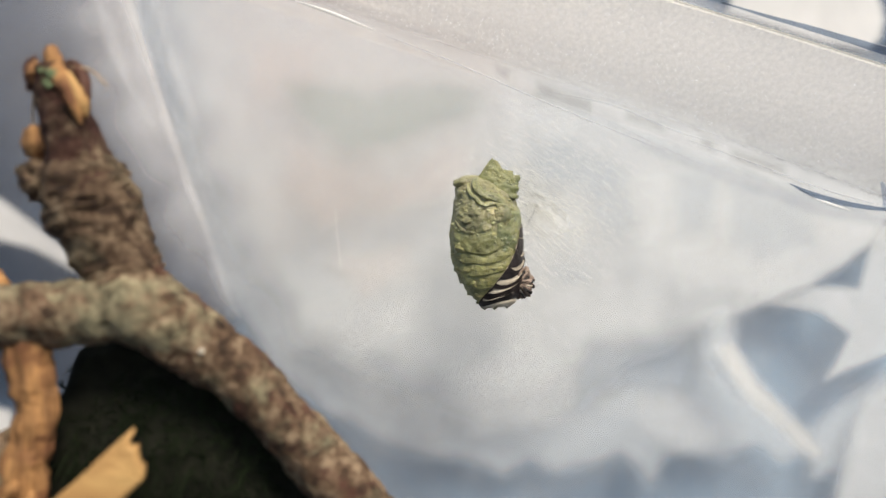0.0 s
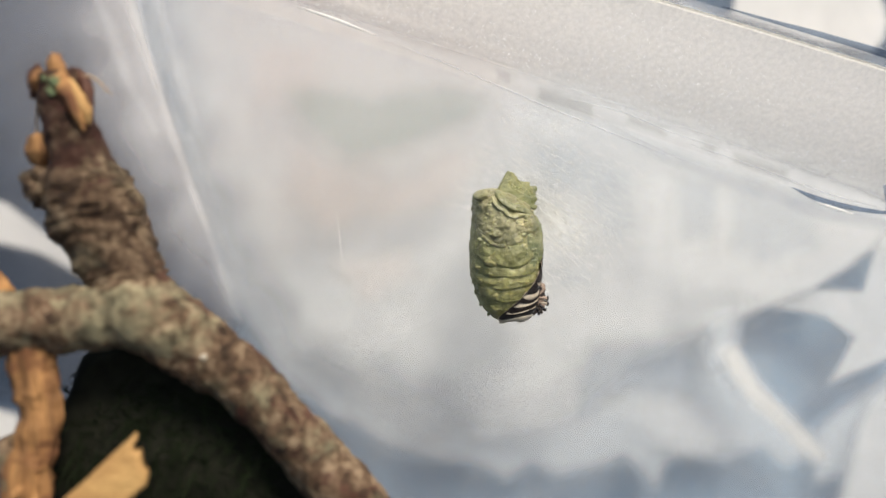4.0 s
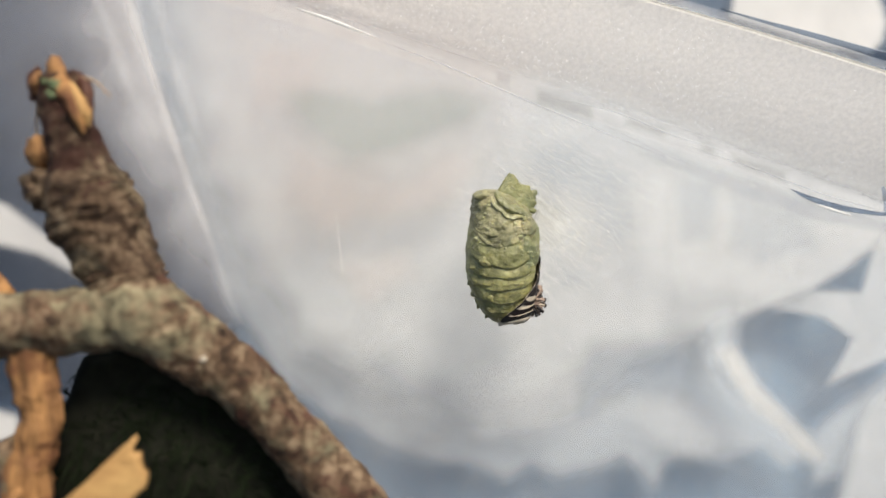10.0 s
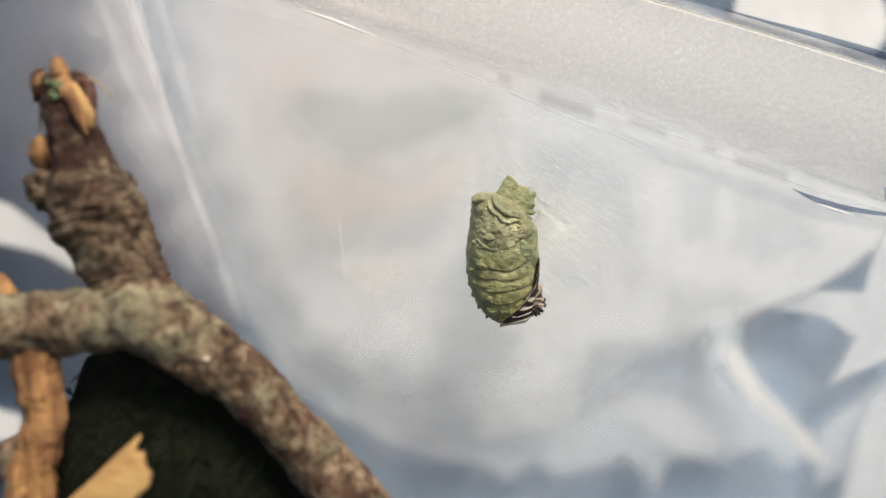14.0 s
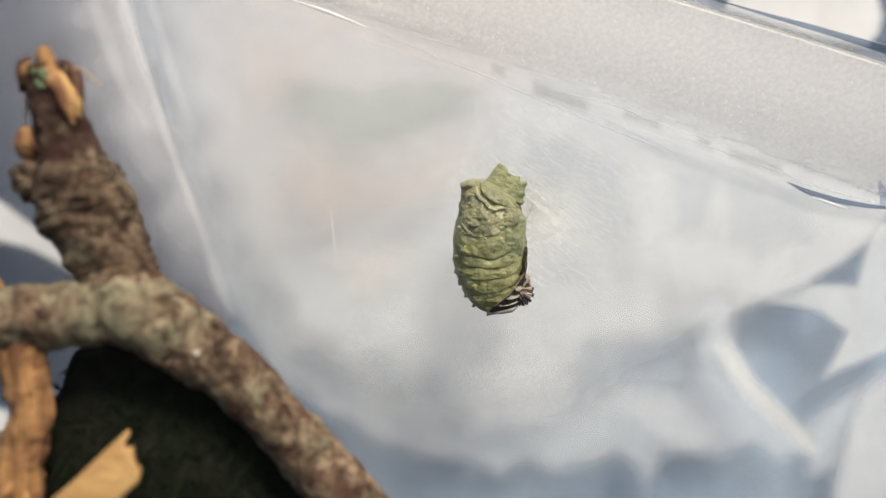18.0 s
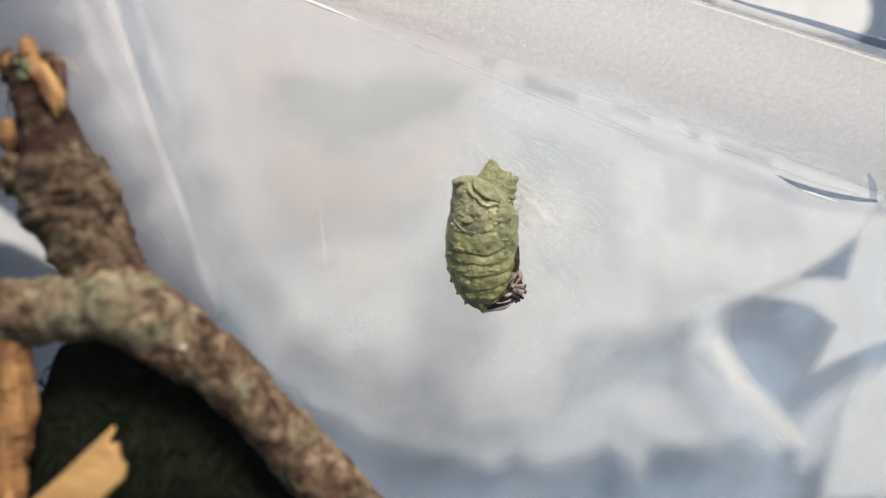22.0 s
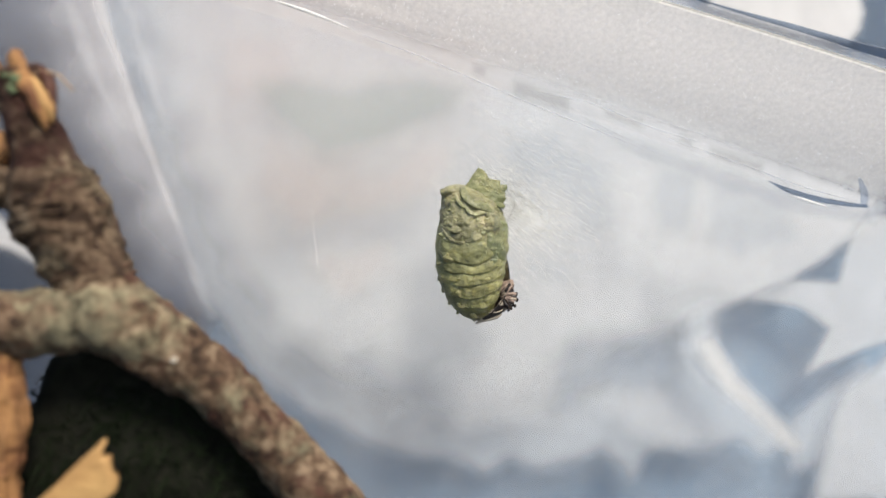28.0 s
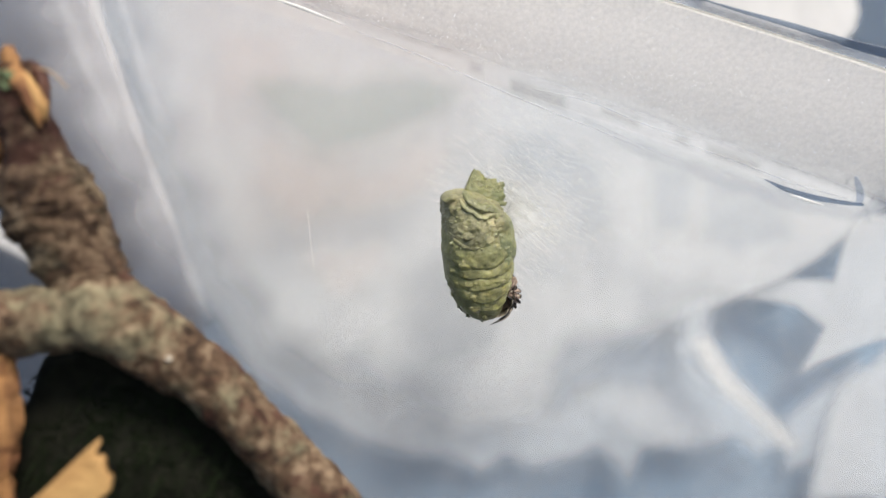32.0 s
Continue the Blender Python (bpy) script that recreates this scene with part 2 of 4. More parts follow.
PUPA = skin_material("green_pupa_skin", (0.218, 0.218, 0.100), (0.405, 0.396, 0.180), (0.54, 0.475, 0.18), 0.75, wrinkle=0.00034)
PUPA_TOP = skin_material("olive_pupa_skin", (0.200, 0.196, 0.104), (0.375, 0.355, 0.195), (0.475, 0.42, 0.225), wrinkle=0.0005)
PUPA_WING = skin_material("bluish_green_skin", (0.175, 0.205, 0.108), (0.300, 0.318, 0.165), (0.42, 0.39, 0.18), 0.5, wrinkle=0.0003)
PUPA_HEAD = skin_material("leaf_green_skin", (0.140, 0.158, 0.056), (0.265, 0.268, 0.108), (0.40, 0.37, 0.16), 0.5, wrinkle=0.0004)
PUPA_COLLAR = skin_material("collar_skin", (0.19, 0.20, 0.10), (0.315, 0.32, 0.168), (0.40, 0.38, 0.19), 0.4, wrinkle=0.00025)
PUPA_RIM = skin_material("pale_green_skin", (0.30, 0.305, 0.16), (0.44, 0.43, 0.24), (0.50, 0.45, 0.24), 0.5, wrinkle=0.0003, cool=(0.26, 0.29, 0.16))
YELLOW = skin_material("yellow_spot", (0.30, 0.285, 0.13), (0.44, 0.405, 0.18), (0.52, 0.45, 0.19), 0.5, wrinkle=0.0004, cool=(0.25, 0.255, 0.12))
OLD_SKIN = rough_solid("old_larval_skin", (0.36, 0.30, 0.22), (0.64, 0.57, 0.45), 500, 0.55, 1500, 0.0003)
BLACK = rough_solid("black_larval_marking", (0.008, 0.006, 0.006), (0.03, 0.022, 0.02), 600, 0.45)
PINK = rough_solid("dry_skin", (0.09, 0.06, 0.045), (0.42, 0.32, 0.25), 700, 0.6, 1500, 0.0003)


# ---- building helpers: shapes are drawn in millimetres ----
def mesh_of(name, verts, faces, material, smooth=True):
    me = bpy.data.meshes.new(name)
    me.from_pydata([(x * 0.001, y * 0.001, z * 0.001) for x, y, z in verts], [], faces)
    me.materials.append(material)
    if smooth:
        me.polygons.foreach_set("use_smooth", [True] * len(me.polygons))
    me.update()
    return me


def part(name, shape, material, parent=None, label="", smooth=True):
    """One mesh object from (verts, faces), under a thing or a part."""
    if parent is not None and parent.name.split(".")[0] in ("branch", "wood_stick", "wood_splinter"):
        shape = [nearer(p) for p in shape[0]], shape[1]
    ob = new(name, mesh_of(name, shape[0], shape[1], material, smooth))
    if parent is not None:
        ob.parent = parent
    return tagged(ob, label)


NEAR = 0.82


def nearer(p):
    """The wood and moss stand in front of the wall, so what is drawn at the wall's depth is brought forward and drawn in proportion."""
    return (p[0] * NEAR, -148 + (p[1] + 148) * NEAR, p[2] * NEAR)


def thing(name, at, label, category, group="", kind=""):
    ob = new(name)
    ob.empty_display_size = 0.005
    ob.location = [v * 0.001 for v in at]
    return tagged(ob, label, category, group, kind)


def join(*shapes):
    verts, faces = [], []
    for v, f in shapes:
        n = len(verts)
        verts += list(v)
        faces += [tuple(i + n for i in q) for q in f]
    return verts, faces


def spline(points, steps):
    """Catmull-Rom through rows of numbers."""
    pts = [np.array(p, float) for p in points]
    pts = [2 * pts[0] - pts[1]] + pts + [2 * pts[-1] - pts[-2]]
    out = []
    for i in range(1, len(pts) - 2):
        a, b, c, d = pts[i - 1:i + 3]
        for k in range(steps):
            s = k / steps
            out.append(0.5 * (2 * b + (c - a) * s + (2 * a - 5 * b + 4 * c - d) * s * s + (3 * b - a - 3 * c + d) * s ** 3))
    out.append(pts[-2])
    return out


def tube(points, around=24, steps=6, rough=0.0, scale=0.3, caps=True, flat=1.0, ridges=None):
    """A tapered, lumpy tube through rows of (x, y, z, radius)."""
    rows = spline(points, steps)
    verts, faces = [], []
    for i, r in enumerate(rows):
        ahead = rows[min(i + 1, len(rows) - 1)][:3] - rows[max(i - 1, 0)][:3]
        ahead = Vector(ahead).normalized()
        side = ahead.cross(Vector((0, 1, 0)))
        side = side.normalized() if side.length > 0.05 else Vector((1, 0, 0))
        up = side.cross(ahead).normalized()
        for k in range(around):
            a = 2 * math.pi * k / around
            way = side * math.cos(a) + up * (math.sin(a) * flat)
            c = Vector(r[:3])
            rad = r[3]
            if rough:
                q = (c + way * rad) * scale
                rad *= 1 + rough * (noise.noise(q) + 0.5 * noise.noise(q * 2.7) + 0.3 * noise.noise(q * 6.1))
            if ridges:
                rad *= 1 + ridges(i / (len(rows) - 1), a)
            verts.append(tuple(c + way * rad))
    n = len(rows)
    for i in range(n - 1):
        for k in range(around):
            k2 = (k + 1) % around
            faces.append((i * around + k, i * around + k2, (i + 1) * around + k2, (i + 1) * around + k))
    if caps:
        for i in (0, n - 1):
            verts.append(tuple(rows[i][:3]))
            m = len(verts) - 1
            for k in range(around):
                k2 = (k + 1) % around
                faces.append((m, i * around + k2, i * around + k) if i == 0 else (m, i * around + k, i * around + k2))
    return verts, faces


def blob(c, r, rough=0.15, scale=0.8, rings=10, around=14):
    """A lumpy rounded knob."""
    verts, faces = [], []
    for i in range(rings + 1):
        th = math.pi * i / rings
        for k in range(around):
            a = 2 * math.pi * k / around
            d = Vector((math.sin(th) * math.cos(a), math.sin(th) * math.sin(a), math.cos(th)))
            q = Vector((c[0] + d.x * r[0], c[1] + d.y * r[1], c[2] + d.z * r[2]))
            s = 1 + rough * (noise.noise(q * scale) + 0.5 * noise.noise(q * scale * 2.3))
            verts.append((c[0] + d.x * r[0] * s, c[1] + d.y * r[1] * s, c[2] + d.z * r[2] * s))
    for i in range(rings):
        for k in range(around):
            k2 = (k + 1) % around
            faces.append((i * around + k, (i + 1) * around + k, (i + 1) * around + k2, i * around + k2))
    return verts, faces


# ---- setting: blue-grey cloth under and behind the box ----
def ground():
    """One cloth sheet that lies flat and goes on to the horizon."""
    e, z = 400000, -67.0
    me = mesh_of("ground", [(-e, -e, z), (e, -e, z), (e, e, z), (-e, e, z)], [(0, 1, 2, 3)], CLOTH)
    tagged(new("ground", me), "flat blue-grey cloth ground under the box", "ground", kind="structure")


def backdrop():
    """The cloth hangs in soft folds behind the box."""
    nx, nz = 90, 50
    verts, faces = [], []
    for j in range(nz + 1):
        for i in range(nx + 1):
            x, z = -650 + 1300 * i / nx, -67 + 520 * j / nz
            y = 230 + 14 * noise.noise(Vector((x * 0.012, 0.3, z * 0.004))) + 5 * noise.noise(Vector((x * 0.04, 2, z * 0.02)))
            verts.append((x, y, z))
    for j in range(nz):
        for i in range(nx):
            a = j * (nx + 1) + i
            faces.append((a, a + 1, a + nx + 2, a + nx + 1))
    ob = new("backdrop", mesh_of("backdrop", verts, faces, CLOTH))
    tagged(ob, "blue-grey cloth hanging in soft folds behind the box", "cloth", kind="structure")


def inside(p, poly):
    d, odd = 1e9, False
    n = len(poly)
    for i in range(n):
        ax, az = poly[i]
        bx, bz = poly[(i + 1) % n]
        ex, ez = bx - ax, bz - az
        s = max(0, min(1, ((p[0] - ax) * ex + (p[1] - az) * ez) / (ex * ex + ez * ez)))
        d = min(d, math.hypot(p[0] - ax - s * ex, p[1] - az - s * ez))
        if (az > p[1]) != (bz > p[1]) and p[0] < ax + (p[1] - az) / (bz - az) * ex:
            odd = not odd
    return d if odd else -d


def fold(parent, poly, depth, soft, material, crumple=2.0, cell=1.6, label="", fade=(-1e9, 0.0), ragged=0.5, widest=14.0):
    """One layer of the film: a crumpled sheet that thins out over its edge."""
    xs, zs = [p[0] for p in poly], [p[1] for p in poly]
    most = min(widest, soft + max(0.0, fade[0] - min(xs)) * fade[1])
    most += 2 * cell
    x0, z0 = min(xs) - most - 0.0137, min(zs) - most - 0.0173
    nx, nz = int((max(xs) + soft + 2 * cell - x0) / cell) + 1, int((max(zs) + most - z0) / cell) + 1
    verts, thick, idx, faces = [], [], {}, []
    for j in range(nz + 1):
        for i in range(nx + 1):
            x, z = x0 + i * cell, z0 + j * cell
            soft_here = min(widest, soft + max(0.0, fade[0] - x) * fade[1])
            wob = ragged * soft_here * noise.noise(Vector((x * 0.12, depth, z * 0.12)))
            d = inside((x, z), poly) + wob
            if d < -soft_here - 1.5 * cell:
                continue
            s = max(0, min(1, 0.5 + 0.5 * d / soft_here))
            idx[i, j] = len(verts)
            y = depth + crumple * (noise.noise(Vector((x * 0.025, depth, z * 0.025))) + 0.12 * noise.noise(Vector((x * 0.11, depth, z * 0.11))))
            verts.append((x, y, z))
            thick.append(s * s * (3 - 2 * s))
    for (i, j), a in idx.items():
        if (i + 1, j) in idx and (i, j + 1) in idx and (i + 1, j + 1) in idx and max(thick[a], thick[idx[i + 1, j]], thick[idx[i + 1, j + 1]], thick[idx[i, j + 1]]) > 0.002:
            faces.append((a, idx[i + 1, j], idx[i + 1, j + 1], idx[i, j + 1]))
    ob = part("fold", (verts, faces), material, parent, label)
    at = ob.data.attributes.new("thickness", "FLOAT", "POINT")
    at.data.foreach_set("value", thick)
    return ob


# ---- the clear plastic box ----
OUTLINE = [(-62, 53), (-53, 26), (-45, 2.5), (-41, -14), (-37, -30), (-27, -46), (-8, -57), (14, -60), (60, -61), (112, -61),
           (124, -42), (122, -12), (104, -1), (85.5, 6), (54, 17.5), (22, 28.5), (-10, 39), (-42, 49)]


def box_outline():
    loop = spline(OUTLINE + OUTLINE[:1], 10)[:-1]
    n = len(loop)
    out = []
    for i in range(n):
        d = loop[(i + 1) % n] - loop[i - 1]
        d = d / np.linalg.norm(d)
        nrm = np.array((-d[1], d[0])) * -1.0
        nrm = -nrm if nrm @ (loop[i] - np.array((30.0, 0.0))) < 0 else nrm
        upper = max(0.0, min(1.0, (nrm @ np.array((0.33, 0.944)) - 0.35) / 0.5))
        out.append((loop[i], nrm, upper))
    return out


def box_ring(profile):
    """Sweeps rows of (out, depth when upper, out, depth elsewhere) round the base's outline."""
    loop = box_outline()
    n, m = len(loop), len(profile)
    verts, faces = [], []
    for p, nrm, up in loop:
        for ou, du, ol, dl in profile:
            o, d = ou * up + ol * (1 - up), du * up + dl * (1 - up)
            if up > 0 and o > 5:
                # the band widens a little along the box
                o *= 1 + 0.0021 * up * (p[0] - 44)
            q = p + nrm * o
            verts.append((q[0], d, max(q[1], -66.5)))
    for i in range(n):
        i2 = (i + 1) % n
        for j in range(m - 1):
            faces.append((i * m + j, i2 * m + j, i2 * m + j + 1, i * m + j + 1))
    return verts, faces


def double(verts, faces):
    """Both skins of a plastic wall, a millimetre apart."""
    return join((verts, faces), ([(x, y + 1.0, z) for x, y, z in verts], faces))


def hazy(ob, fade):
    """Gives a swept piece its haze: thinner outwards ring by ring, and towards the ground."""
    at = ob.data.attributes.new("thickness", "FLOAT", "POINT")
    rise = [max(0.0, min(1.0, (v.co.z * 1000 + 25) / 70)) for v in ob.data.vertices]
    at.data.foreach_set("value", [(1 - fade[i % len(fade)]) * (0.31 + 0.69 * r * r * (3 - 2 * r)) for i, r in enumerate(rise)])
    return ob


def plastic_box():
    box = thing("plastic_box", (0, 0, 0), "clear plastic box with a milky wall and frosted band", "plastic box")
    loop = [p for p, _, _ in box_outline()]
    verts = [(p[0], 0.0, p[1]) for p in loop] + [(p[0], 0.8, p[1]) for p in loop]
    n = len(loop)
    faces = [tuple(range(n)), tuple(range(2 * n - 1, n - 1, -1))]
    base = part("wall_panel", (verts, faces), PANE, box, "milky clear plastic wall, lightly scratched", smooth=False)
    bead = [(0.0, 0.0, 0.0, 0.0), (0.4, -0.06, 1.0, 0.01), (1.2, -0.22, 3.0, 0.1), (2.0, -0.32, 5.0, 0.3), (2.4, -0.3, 7.0, 0.65)]
    bead_v, bead_f = box_ring(bead)
    bead_u = [u > 0.5 for _, _, u in box_outline()]
    part("rounded_edge", (bead_v, [f for f in bead_f if bead_u[f[0] // 5]]), BEAD, box, "rounded hazy edge")
    hazy(part("corner_curve", double(bead_v, [f for f in bead_f if not bead_u[f[0] // 5]]), SIDE_HAZE, box, "milky curved corner"), [0.0] * 5)
    ledge = [(2.4, -0.3, 7.0, 0.65), (2.6, -0.4, 10.0, 1.4), (2.8, -0.5, 13.0, 2.5), (3.0, -0.6, 16.0, 4.0)]
    led_v, led_f = box_ring(ledge)
    led_u = [u > 0.5 for _, _, u in box_outline()]
    part("ledge", (led_v, [f for f in led_f if led_u[f[0] // 4]]), BEAD, box, "hazy stepped ledge")
    hazy(part("corner_curve", double(led_v, [f for f in led_f if not led_u[f[0] // 4]]), SIDE_HAZE, box, "hazy curved corner"), [0.0] * 4)
    # the frosted band is a wide rounded roll: flat at the ledge, steeper towards the lip
    side = [(16.0, 4.0), (18.5, 5.3), (21.0, 6.6), (24.5, 8.5), (28.0, 10.5), (36.0, 15.0), (42.0, 18.0), (48.0, 21.0), (56.0, 24.5), (64.0, 28.0)]
    band = []
    for k, (o, d) in enumerate(side):
        u = k / (len(side) - 1)
        band.append((3.0 + 16.5 * u, -0.6 - 14.6 * (0.55 * u + 0.45 * (1 - math.cos(u * math.pi / 2))), o, d))
    loop_v, loop_f = box_ring(band)
    m, ups = len(band), [u for _, _, u in box_outline()]
    upper = [f for f in loop_f if ups[f[0] // m] > 0.5]
    rest = [f for f in loop_f if ups[f[0] // m] <= 0.5]
    roll = part("frosted_band", (loop_v, upper), BAND, box, "sparkling frosted white band")
    # the frosting begins gradually past the ledge
    at = roll.data.attributes.new("frosting", "FLOAT", "POINT")
    at.data.foreach_set("value", [min(1.0, 0.15 + (i % m) * 0.4) for i in range(len(loop_v))])
    hazy(part("side_wall", double(loop_v, rest), SIDE_HAZE, box, "clear curved side wall"), [0.0, 0.02, 0.04, 0.08, 0.12, 0.3, 0.48, 0.65, 0.82, 1.0])
    lip = [(19.5, -15.2, 64, 28), (19.62, -15.6, 65, 29), (19.85, -15.7, 66, 30), (20.05, -15.5, 67, 31)]
    lip_v, lip_f = box_ring(lip)
    part("lip", (lip_v, [f for f in lip_f if ups[f[0] // len(lip)] > 0.5]), LIP, box, "bright rounded lip")
    flange = [(20.05, -15.5, 67, 31), (20.9, -15.3, 70, 33), (21.7, -15.2, 74, 36)]
    fl_v, fl_f = box_ring(flange)
    part("flange", (fl_v, [f for f in fl_f if ups[f[0] // 3] > 0.5]), BEAD, box, "hazy outer flange")
    # corner highlights painted as soft pale strips, a dark groove in the flange, and a slot by the ledge
    for poly, look_of in (([(-62.5, 50.9), (-60.5, 50.9), (-55.9, 35.4), (-51.9, 22.1), (-46.2, 5.9), (-47, 5.7), (-53.1, 22), (-57.3, 35.2)], STREAK), ([(-68.5, 50.9), (-66.6, 50.9), (-60.5, 33.2), (-55.6, 23.6), (-56.3, 23.2), (-62, 33)], FILM_THIN), ([(-56.8, 50.9), (-55.3, 50.9), (-51.3, 36.1), (-47.6, 25), (-48.7, 25), (-52.6, 36)], FILM_THIN), ([(-47.4, 8), (-46.4, 8), (-43.2, -2), (-39.2, -13), (-40.2, -13), (-44.4, -2)], FILM_THIN)):
        streak = fold(box, poly, -0.3, 1.15, look_of, crumple=0.1, cell=0.4, ragged=0.8)
        streak.name = streak.data.name = "corner_streak"
    crease = fold(box, [(-55.1, 35.4), (-53.9, 35.6), (-51.3, 29.5), (-49.3, 24.3), (-50.4, 23.9), (-52.9, 29.1)], -0.4, 1.0, LINE, crumple=0.1, cell=0.5, ragged=0.4)
    crease.name = crease.data.name = "crease"
    part("groove", tube([(47.5, -17, 42.1, 0.12), (55.2, -17, 39.8, 0.3), (63.0, -17, 37.6, 0.5), (69.7, -17, 35.6, 0.6), (75.6, -17, 33.8, 0.8), (82.4, -17, 32.1, 0.9)], 12, 8, flat=0.3), TINT, box, "dark bluish groove")
    part("slot", tube([(65.0, -4, 12.3, 0.08), (69.1, -4, 10.4, 0.5), (74.4, -4, 8.8, 0.55), (79.8, -4, 7.8, 0.45), (84.1, -4, 7.3, 0.3)], 12, 8, flat=0.3), TINT, box, "dark bluish slot")
    part("slot", tube([(82.3, -4, 12.6, 0.3), (83.0, -4, 10.7, 0.7), (83.3, -4, 9.1, 0.8), (83.0, -4, 7.5, 0.6)], 12, 8, flat=0.3), FAINT_TINT, box, "bluish slot end")
    # pale moulded edges that run along the ledge
    for line, w in (([(-11.1, 40.2), (1.5, 35.4), (16.2, 28.9), (27.8, 24.1), (42.6, 18.1)], 0.22), ([(19.4, 29.7), (32.0, 27.0), (42.6, 22.7), (53.3, 19.3)], 0.2), ([(45.8, 20.6), (58.6, 16.1), (71.4, 11.3), (81.6, 8.4)], 0.22), ([(31.0, 24.1), (43.7, 18.1), (58.6, 12.7)], 0.12)):
        part("moulded_edge", tube([(x, -3.6, z, w * (0.4 if k in (0, len(line) - 1) else 1.0)) for k, (x, z) in enumerate(line)], 10, 8, flat=0.4), BEAD, box, "pale moulded edge")
    line = fold(box, [(31.6, 23.3), (42.2, 19.4), (55, 15.1), (69.8, 9.9), (85.7, 6.2), (85.7, 3.9), (68.8, 6.7), (53.9, 12.3), (41.2, 17.2)], -3.4, 0.9, LINE, crumple=0.1, cell=0.4, ragged=0.5)
    line.name = line.data.name = "slot"
    # white slivers painted in where the plastic edges glint
    part("glint", tube([(69.5, -4.8, 9.4, 0.08), (72, -4.8, 8.5, 0.26), (76, -4.8, 7.2, 0.08)], 10, 6, flat=0.4), SILK, box, "painted white glint along the edge")
    part("glint", tube([(-28, -3.0, 47.0, 0.08), (-21, -3.0, 44.6, 0.3), (-13, -3.0, 41.4, 0.08)], 10, 6, flat=0.4), SILK, box, "painted white glint along the edge")
    for x, z, l, w in ((22.8, 28.6, 5.0, 1.2), (11.2, 33.4, 1.1, 0.8), (49.9, 19.9, 1.2, 1.0), (59.5, 16.3, 5.0, 1.1), (38.0, 24.2, 3.4, 0.7)):
        mark = fold(box, [(x - l, z + 0.34 * l + w), (x + l, z - 0.34 * l + w), (x + l, z - 0.34 * l - w), (x - l, z + 0.34 * l - w)], -3.2, 0.9, MARK, crumple=0.1, cell=0.35)
        mark.name = mark.data.name = "moulded_mark"
    part("scratch", tube([(-20.9, -0.1, 8.0, 0.02), (-20.3, -0.1, 2.0, 0.045), (-19.6, -0.1, -4.6, 0.02)], 6, 6), SILK, box, "thin white scratch")
    rng = random.Random(12)
    for x, z in [(49.6, -16.5), (50.0, -16.8)] + [(rng.uniform(-35, 75), rng.uniform(-40, 20)) for _ in range(26)]:
        part("speck", blob((x, -0.1, z), (rng.uniform(0.05, 0.16), 0.08, rng.uniform(0.05, 0.13)), 0.2, 3.0, 5, 6), SILK, box)
    # faint bluish patches and a window reflection, painted as layers behind the wall
    for spot in ([(18.7, 23.1), (28.9, 23.0), (39.0, 15.9), (37.2, 11.7), (25.2, 14.1), (18.1, 17.1)],
                 [(24.0, -2.6), (31.1, -4.4), (31.7, -8.0), (25.7, -6.8)],
                 [(49.8, 15.8), (57.4, 14.8), (56.4, 3.8), (50.4, 3.3)],
                 [(61.8, 12.8), (74.5, 10.9), (78.1, 1.3), (67.2, -1.6), (61.0, 0.2)],
                 [(31.2, 11.7), (39.0, 11.7), (40.8, 5.7), (34.8, 2.7)],
                 [(29.9, -21.1), (45.5, -18.9), (52.7, -24.9), (49.7, -30.9), (38.2, -30.8), (31.0, -28.3)],
                 [(-15.5, -23.2), (-10.7, -24.4), (-2.4, -30.4), (-4.8, -32.2), (-13.1, -27.3)],
                 [(27.5, -24.7), (31.1, -22.3), (31.6, -34.3), (28.6, -35.5)]):
        stain = fold(box, spot, 15, 2.2, BLUE_PATCH, crumple=0.6, cell=0.9, ragged=1.0)
        stain.name = stain.data.name = "stain"
    # a web of fine scratches over the clear patch
    for _ in range(46):
        x, z, a, l = rng.uniform(52, 76), rng.uniform(-27, -8), rng.uniform(0, math.pi), rng.uniform(0.6, 2.4)
        dx, dz = math.cos(a) * l, math.sin(a) * l
        part("scratch", tube([(x - dx, -0.05, z - dz, 0.003), (x + 0.1 * dz, -0.05, z - 0.1 * dx, 0.009), (x + dx, -0.05, z + dz, 0.003)], 5, 3), SILK, box, "thin white scratch")
    # tiny glittering grains in the frosted band
    gv, gf = [], []
    tops = [q for q in box_outline() if q[2] > 0.9]
    for k in range(5200):
        p, nrm, _ = tops[int(rng.random() ** 0.8 * (len(tops) - 1))]
        q, _, _ = tops[rng.randrange(len(tops))] if k % 2 else (p, nrm, 0)
        o = 5.0 + 14.0 * rng.random() ** 1.4
        base = (q + nrm * o * (1 + 0.0021 * (q[0] - 44))) + np.array((rng.uniform(-2.5, 2.5), 0)) * np.array((0.94, 0.33))
        u = (o - 3.0) / 16.5
        dep = -0.6 - 14.6 * (0.55 * u + 0.45 * (1 - math.cos(u * math.pi / 2))) - 0.1
        w = rng.uniform(0.03, 0.10)
        t = Euler((rng.gauss(0, 0.5), rng.uniform(0, 3), rng.gauss(0, 0.5))).to_matrix()
        b = len(gv)
        for dx, dz in ((-w, -w), (w, -w * 0.7), (w * 0.8, w), (-w * 0.9, w * 0.8)):
            v = t @ Vector((dx, 0, dz))
            gv.append((base[0] + v.x, dep - 0.2 + v.y, base[1] + v.z))
        gv.append((base[0], dep, base[1]))
        gf += [(b, b + 1, b + 2, b + 3), (b, b + 4, b + 1), (b + 1, b + 4, b + 2), (b + 2, b + 4, b + 3), (b + 3, b + 4, b)]
    part("glitter", (gv, gf), GLITTER, box, "tiny glittering grains", smooth=False)
